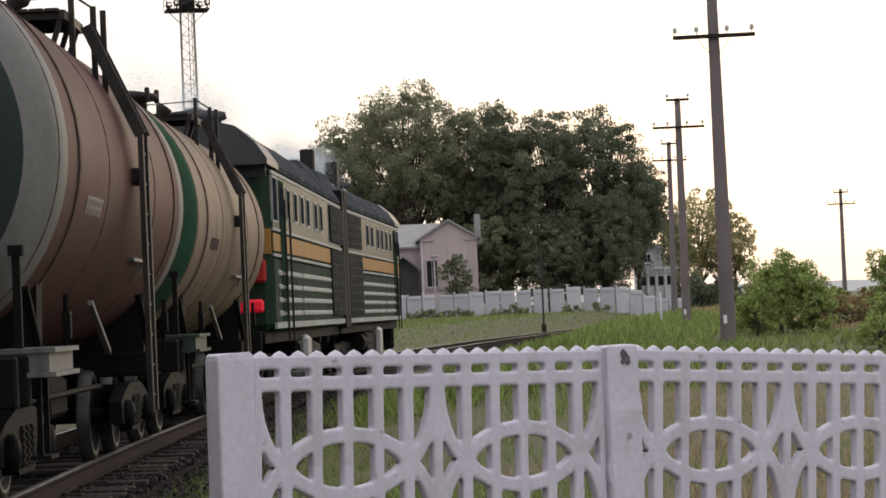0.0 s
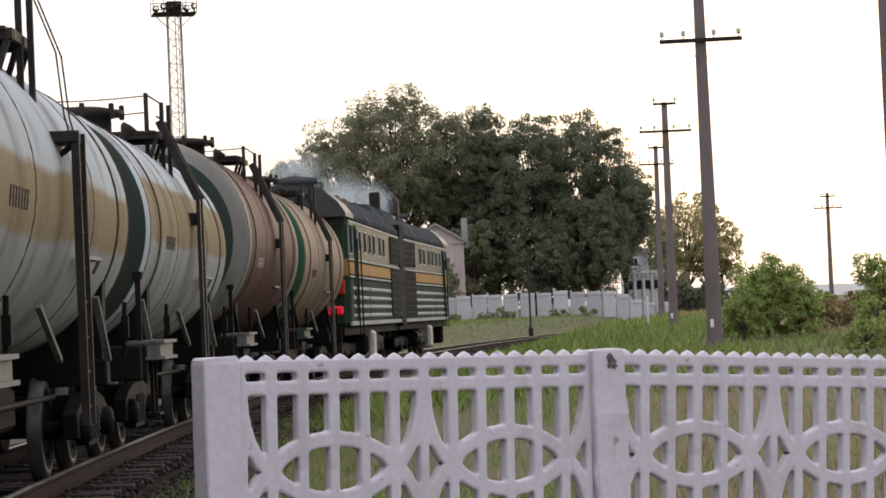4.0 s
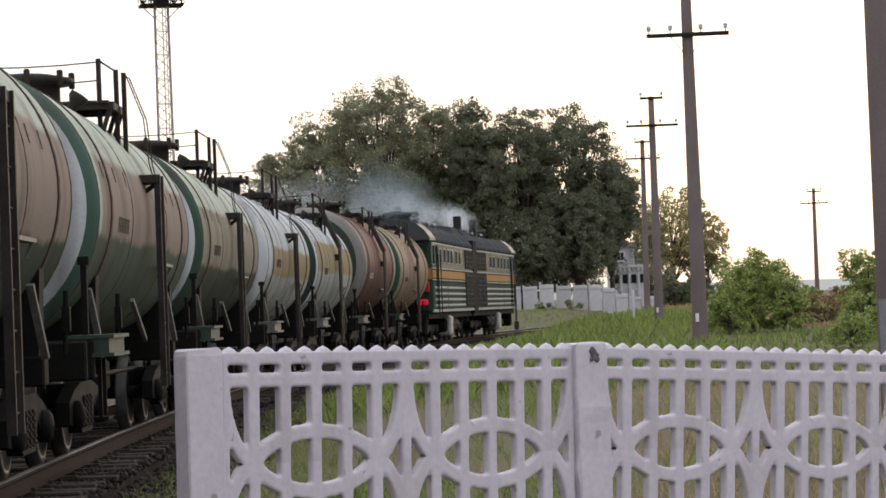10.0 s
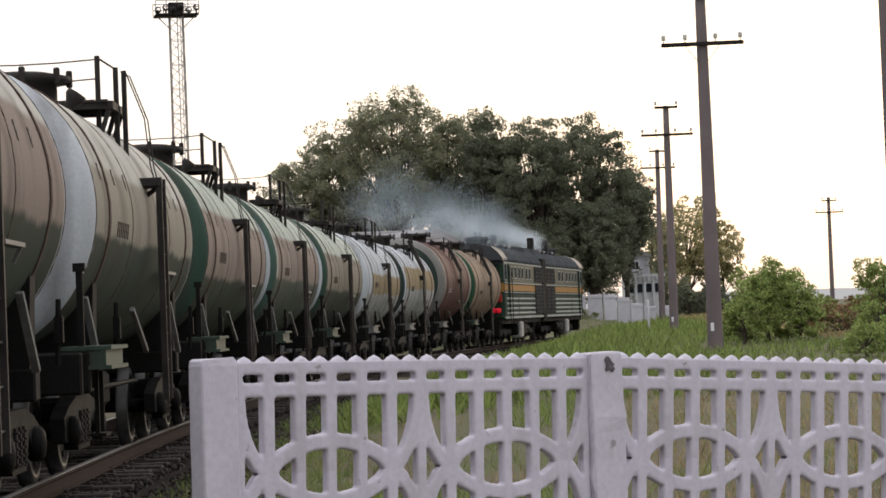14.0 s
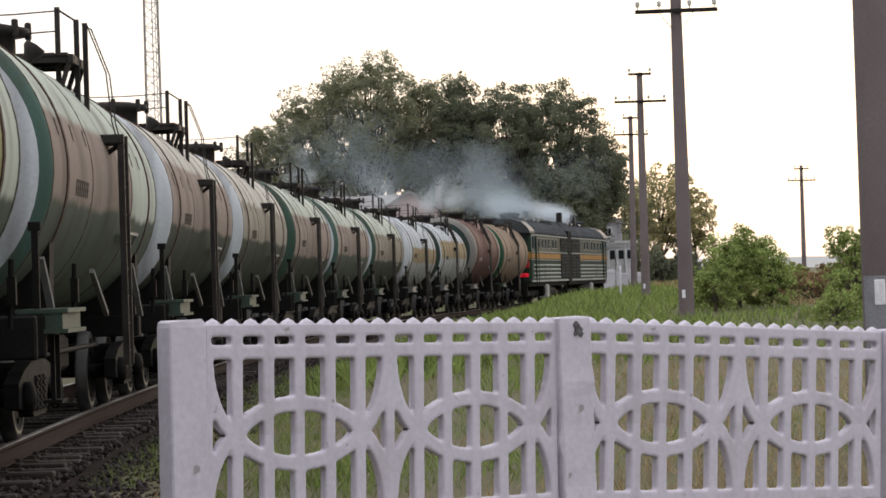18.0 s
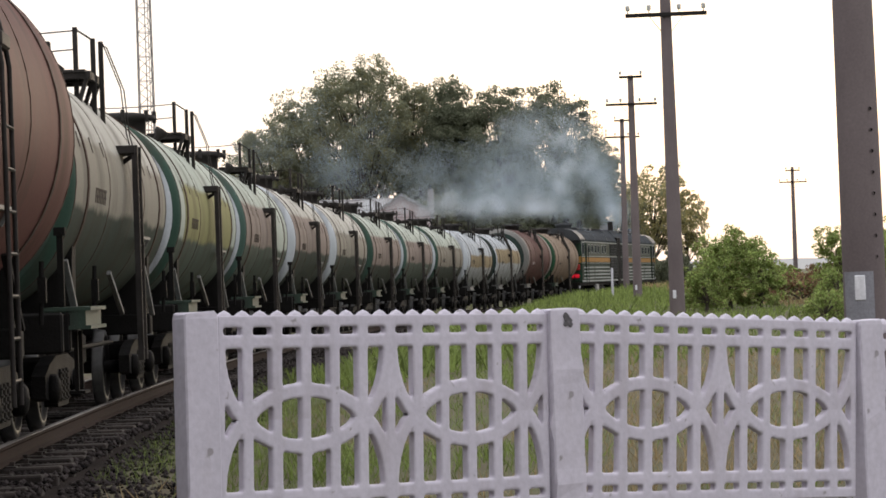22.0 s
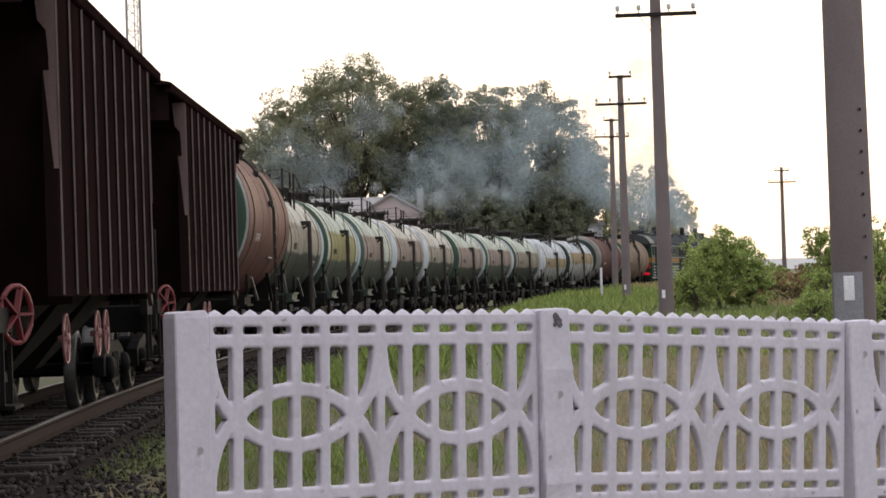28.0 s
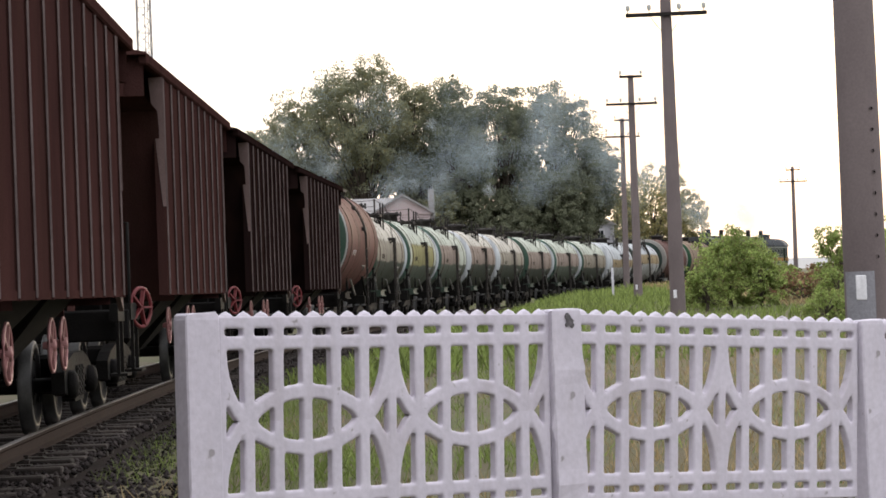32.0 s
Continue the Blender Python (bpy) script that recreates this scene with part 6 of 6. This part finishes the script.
    part("cooler_cowl", Geo().prism([(-1.2, 4.58), (1.2, 4.58), (0.95, 4.93), (-0.95, 4.93)], 5.2, 7.9), M["loco_roof"], ob)
    for y in (5.9, 7.2):
        part("cooling_fan", Geo().lathe([(4.90, 0.6), (5.0, 0.6), (5.01, 0.5), (4.94, 0.45), (4.94, 0.0)], 20, "z", (0, y, 0)), M["iron"], ob)
    for y in (-6.9, -2.0, 3.5):
        part("roof_seam", Geo().prism([(a * 1.008, b + (0.012 if b > 4.05 else 0)) for a, b in roof_out], y - 0.04, y + 0.04), M["loco_dark"], ob)
    for y in (-4.3, 4.3):
        part("bogie_beam", Geo().box((1.1, y, 0.62), (0.12, 4.6, 0.3), ch=0.04).box((-1.1, y, 0.62), (0.12, 4.6, 0.3), ch=0.04), M["bogie"], ob)
        b = part("bogie", BOGIE, None, ob, at=pose(0, y, 0))
        for a in (-1.85, 0, 1.85):
            WHEELSETS.append(part("wheelset", WHEEL, None, b, at=pose(0, a, 0.5)))
    coupler(ob, -8.48, -1)
    # added black band; makes the shaded gap between the two halves read wider
    part("end_frame", Geo().box((0, L - 0.16, 2.75), (2 * W + 0.14, 0.62, 3.2), ch=0.02), M["under"], ob, "black band marking the dark gap between the halves")
    part("gangway", Geo().box((0, L + 0.12, 2.6), (1.0, 0.3, 2.6), ch=0.06), M["iron"], ob)
    return ob


# paint schemes: cap, rim, upper, band, lower, band z from, to, band y from, to
SCHEMES = [
    (("capdark", "iceblue", "iceblue", "gold", "white", 2.45, 3.15, -4.8, 4.8), "white", "grey-white tank wagon with an ochre band and dark caps"),
    (("iceblue", "iceblue", "iceblue", "gold", "white", 2.2, 2.75, -3.8, 5.0), "white", "pale blue-grey tank wagon with an ochre band"),
    (("iceblue", "rimgreen", "lightgreen", "tan", "darkgreen", 2.2, 3.05, -5.0, 5.0), "green", "light green tank wagon with tan band and dark green belly"),
    (("iceblue", "teal", "lightgreen", "pinkish", "green", 2.3, 3.1, -4.6, 5.0), "green", "green tank wagon with a dusty pink band"),
    (("rimgreen", "rimgreen", "lightgreen", "pinkish", "darkgreen", 2.15, 3.1, -5.0, 5.0), "green", "pale green tank wagon with pinkish band and green belly"),
    (("iceblue", "iceblue", "pale", "beige", "darkgreen", 2.35, 3.0, -5.0, 5.0), "green", "beige tank wagon with dark green belly and blue-white caps"),
    (("iceblue", "iceblue", "pale", "pinkish", "darkgreen", 2.35, 3.2, -5.0, 5.0), "green", "pale cream tank wagon with a dusty pink band and green belly"),
    (("iceblue", "teal", "lightgreen", "pinkish", "green", 2.3, 3.1, -5.0, 2.0), "green", "green tank wagon with a faded pink panel"),
    (("iceblue", "rimgreen", "lightgreen", "yellow", "green", 2.2, 3.0, -4.2, 4.0), "green", "green tank wagon with a faded yellow panel"),
    (("teal", "rimgreen", "pale", "beige", "darkgreen", 2.3, 3.0, -5.0, 5.0), "green", "cream-green tank wagon with dark green belly"),
]
VEHICLES = []   # thing, metres ahead of the first tank wagon's middle, turned round or not
for i, (sc, kd, lb) in enumerate(SCHEMES):
    VEHICLES.append((tank_car(sc, kind=kd, label=lb, channel="channel" if kd == "green" else "strut", old=i == 0, ring=0.12 if kd == "green" else 0.0, lip=2 if kd == "green" else 1), -12.02 * i, 0))
BROWN = ("rimgreen", "white", "rust", "rust", "rust", 0, 0, 0, 0)
VEHICLES.append((tank_car(BROWN, kind="brown", struts=False, label="red-brown tank wagon with a green cap and white rim", channel="under", R=1.68, ZC=2.86, posts=False, hug=True, lip=1), -12.02 * 10, 0))
FRONT_BROWN = ("capdark", "grey", "brown", "brown", "brown", 0, 0, 0, 0)
VEHICLES.append((tank_car(FRONT_BROWN, kind="brown", struts=False, label="red-brown tank wagon with a bottle-green cap and grey ring", channel="strut", old=True, ring=0.55, R=1.64, ZC=2.83), 12.02, 0))
FRONT_CREAM = ("bandgreen", "cream", "cream", "cream", "cream", 0, 0, 0, 0)
VEHICLES.append((tank_car(FRONT_CREAM, kind="cream", struts=False, label="cream tank wagon with a green cap and rusty seams", channel="channel", old=True, ring=0.1, lip=0, R=1.62, ZC=2.81), 24.04, 0))
dark_hopper, brown_hopper = hopper_car("hopper"), hopper_car("hopper_rust")
for i in range(5):
    car = dark_hopper if i == 0 else brown_hopper if i == 2 else copy_thing(dark_hopper if i == 1 else brown_hopper, pose(0, 0, 0))
    VEHICLES.append((car, -12.02 * 10 - 6.01 - 6.9 - 14.72 * i, 0))
rear = loco_section()
VEHICLES.append((rear, 30.05 + 8.48, 0))
VEHICLES.append((copy_thing(rear, pose(0, 0, 0)), 30.05 + 8.48 * 3, 180))


# ---- sleepers and stones, piece by piece ----
def build_sleepers():
    bed = tagged(thing("track_sleepers", "dark old timber sleepers under the rails", "sleepers"), kind="structure")
    ms = []
    for k in range(4):
        g = Geo().box((0, 0, -0.27), (2.7, 0.23, 0.17), ch=0.015)
        for s in (-1, 1):
            g.box((s * 0.76, 0, -0.181), (0.34, 0.17, 0.02))
            for q in (-1, 1):
                g.box((s * 0.76 + q * 0.12, 0.05 * q, -0.16), (0.045, 0.045, 0.05))
        ms.append(fix(g.mesh("sleeper", [M["sleeper"]])))
    rnd = random.Random(3)
    for i in range(240):
        s = 6 + 0.56 * i
        p, th = on_track(s, rnd.uniform(-0.06, 0.06))
        part("sleeper", ms[i % 4], None, bed, at=pose(p.x, p.y, rnd.uniform(-0.06, -0.01), rnd.uniform(-1, 1), rnd.uniform(-0.6, 0.6), -math.degrees(th) + rnd.uniform(-3, 3)))


def build_ballast():
    rs = np.random.RandomState(8)
    n = 24000
    s = 8 + 62 * rs.uniform(size=n) ** 1.5
    side = np.where(rs.uniform(size=n) < 0.6, 0.9 + 1.9 * rs.uniform(size=n) ** 1.6, rs.uniform(-1.3, 0.7, n))
    th = TH + TK * s
    x = TX - (np.cos(th) - math.cos(TH)) / TK + side * np.cos(th)
    y = (np.sin(th) - math.sin(TH)) / TK - side * np.sin(th)
    r = rs.uniform(0.008, 0.032, n) * (1 + 0.01 * s)
    z = np.array([height(a, b) for a, b in zip(x, y)]) + r * 0.3 + np.where(np.abs(side) < 1.5, 0.09, 0)
    octa = np.array([(1, 0, 0), (0, 1, 0), (-1, 0, 0), (0, -1, 0), (0, 0, 0.8), (0, 0, -0.8)])
    v = octa[None] * r[:, None, None] * rs.uniform(0.6, 1.4, size=(n, 6, 1)) + np.stack([x, y, z], 1)[:, None]
    tri = np.array([(0, 1, 4), (1, 2, 4), (2, 3, 4), (3, 0, 4), (1, 0, 5), (2, 1, 5), (3, 2, 5), (0, 3, 5)])
    f = (tri[None] + 6 * np.arange(n)[:, None, None]).reshape(-1, 3)
    tagged(new("ballast", quads("ballast", v.reshape(-1, 3), f, [M["ballast"]])), "loose dark ballast stones along the track", "ballast", kind="stuff")


build_sleepers()
build_ballast()


# ---- movement ----
TIMES = (0, 3, 6, 9, 13, 16, 19, 22, 25, 28, 32)
AHEAD = (12.51, 28.73, 44.73, 61.13, 83.62, 100.64, 118.31, 137.65, 156.08, 174.32, 198.97)


def run(t):
    """Metres along the track of the first tank wagon's middle at t seconds."""
    v = np.gradient(np.array(AHEAD), np.array(TIMES, float))
    i = min(max(int(np.searchsorted(TIMES, t, "right")) - 1, 0), len(TIMES) - 2)
    d = TIMES[i + 1] - TIMES[i]
    if t < 0:
        return float(AHEAD[0] + v[0] * t)
    u = (t - TIMES[i]) / d
    return float((1 + 2 * u) * (1 - u) ** 2 * AHEAD[i] + u * (1 - u) ** 2 * d * v[i] + u * u * (3 - 2 * u) * AHEAD[i + 1] + u * u * (u - 1) * d * v[i + 1])


def path_rows(ahead, turn, step=1):
    rows = []
    for k in range(0, 33, step):
        p, th = on_track(run(k) + ahead)
        rows.append((float(k), pose(p.x, p.y, 0, 0, 0, -math.degrees(th) + turn)))
    return rows


STACKS = (30.05 + 8.48 * 3 + 1.2, 30.05 + 8.48 - 1.2)   # the exhausts, metres ahead of the first tank wagon's middle


def build_smoke():
    """Exhaust smoke in many loose wisps; each leaves the stack in its turn and drifts off."""
    plume = thing("exhaust_smoke", "pale bluish exhaust smoke drifting from the locomotive", "smoke")
    white = mat("fresh_smoke_specks", (0.74, 0.80, 0.85), (0.66, 0.73, 0.78), 2, 0.95, bump=0, translucent=0.5, spec=0.0)
    blue = mat("thin_smoke_specks", (0.46, 0.55, 0.61), (0.40, 0.48, 0.54), 2, 0.95, bump=0, translucent=0.5, spec=0.0)
    rs = np.random.RandomState(77)
    shapes = []
    for k in range(8):
        spread, count = (0.24 + 0.06 * k, 3600) if k < 4 else (0.85, 8400)
        q = rs.normal(size=(count, 3)) * spread
        q = q[np.linalg.norm(q, axis=1) < min(2.2 * spread, 1.45)]
        v, f = leaf_cloud(q, 0.0057 if k < 4 else 0.0080, random.Random(k), 0.9)
        shapes.append(quads("smoke_wisp", v, f, [white if k < 4 else blue]))
    wisps = []
    n = 900
    for i in range(n):
        t0 = float(np.interp(i / n, (0, 0.18, 0.36, 0.92, 1), (-2.5, 9.0, 16.5, 26.5, 31.8)))
        big = (t0 > 19.5 and not (t0 < 23 and i % 2)) or (t0 > 7 and i % 6 == 0)
        ob = new("smoke_wisp", shapes[i % 4 + (4 if big else 0)])
        ob.parent = plume
        wisps.append((ob, t0, rs.normal(size=3), rs.uniform(0.3 if big else 0.6, 1.3), big, STACKS[1 if i % 3 == 0 else 0]))
    tagged(plume, kind="stuff")
    return wisps


WISPS = build_smoke()


def drift(t0, age, g, k, big, stack):
    """Where a wisp is, so many seconds after it left the stack."""
    p, th = on_track(run(t0) + stack)
    fast = 1 - math.exp(-age / 1.1)
    carry = 3.0 * fast + lerp(t0, (0, 10, 15), (1.6, 1.6, 0.0)) * age          # it keeps a little of the train's way
    rise = lerp(t0, (0, 3, 6, 10, 13, 17, 18.5, 20, 22, 24), (0.06, 0.10, 0.10, 0.30, 0.18, 0.18, 0.4, 1.5, 1.7, 1.7))
    if big:
        rise = max(rise, 0.28)
    wide = (0.34 + 0.10 * rise) * age ** 1.05 if big else 0.20 * age ** 1.1 + lerp(t0, (0, 11, 16), (0.06, 0.035, 0.008)) * age ** 3.6
    x = p.x + carry * math.sin(th) - 0.08 * age * k + (g[0] * wide if big else -abs(g[0]) * wide)
    y = p.y + carry * math.cos(th) + g[1] * (wide if big else min(wide, 2.0)) * 1.5
    z = 5.45 + (0.1 + 0.25 * min(1, rise)) * fast + min(0.25 * age ** 1.4, 0.62 * age ** 0.9) * k * rise + abs(g[2]) * (0.02 + 0.17 * rise) * age ** 1.1
    # under full power the hot smoke shoots up before it drifts
    z += lerp(t0, (18, 19.5, 22.5, 25), (0, 1, 1, 0.25)) * 7.0 * (1 - math.exp(-age / 2.4)) * k
    return pose(x, y, max(z, 5.3), 0, 0, 25 * g[0])


def roll_wheels():
    """Every wheelset turns with the distance run."""
    rows, t, step = [], 0.0, radians(80) * 0.478
    grid = np.linspace(0, 32, 1601)
    dist = np.array([run(t) for t in grid])
    n = int((dist[-1] - dist[0]) / step)
    ts = [float(np.interp(dist[0] + step * i, dist, grid)) for i in range(n + 1)]
    for car, ahead, turn in VEHICLES:
        s = -1 if turn == 0 else 1
        for ob in car.children_recursive:
            if ob.name.startswith("wheelset"):
                p = ob.matrix_basis.translation.copy()
                walk(ob, [(t, pose(p.x, p.y, p.z, s * 80 * i)) for i, t in enumerate(ts)] + [(32.0, pose(p.x, p.y, p.z, s * math.degrees((dist[-1] - dist[0]) / 0.478)))])


def motions():
    for car, ahead, turn in VEHICLES:
        walk(car, path_rows(ahead, turn))
    roll_wheels()
    for ob, t0, g, k, big, stack in WISPS:
        rows = []
        t = 0.0
        while t < t0 - 0.3:
            p, th = on_track(run(t) + stack)
            rows.append((t, pose(p.x, p.y, 2.7, 0, 0, 25 * g[0])))
            t += 3.0
        if t0 > 0.3:
            p, th = on_track(run(t0 - 0.25) + stack)
            rows.append((t0 - 0.25, pose(p.x, p.y, 2.7, 0, 0, 25 * g[0])))
        for age in (0.0, 0.35, 0.8, 1.5, 2.6, 4.5, 7.0, 10.0, 14.0, 19.0, 26.0, 35.0):
            if t0 + age < 0.15:
                continue
            if not rows:
                rows.append((0.0, drift(t0, max(0.0, -t0), g, k, big, stack)))
            if t0 + age < 32:
                rows.append((t0 + age, drift(t0, age, g, k, big, stack)))
        if t0 < 32:
            rows.append((32.0, drift(t0, 32 - t0, g, k, big, stack)))
        walk(ob, rows)


motions()
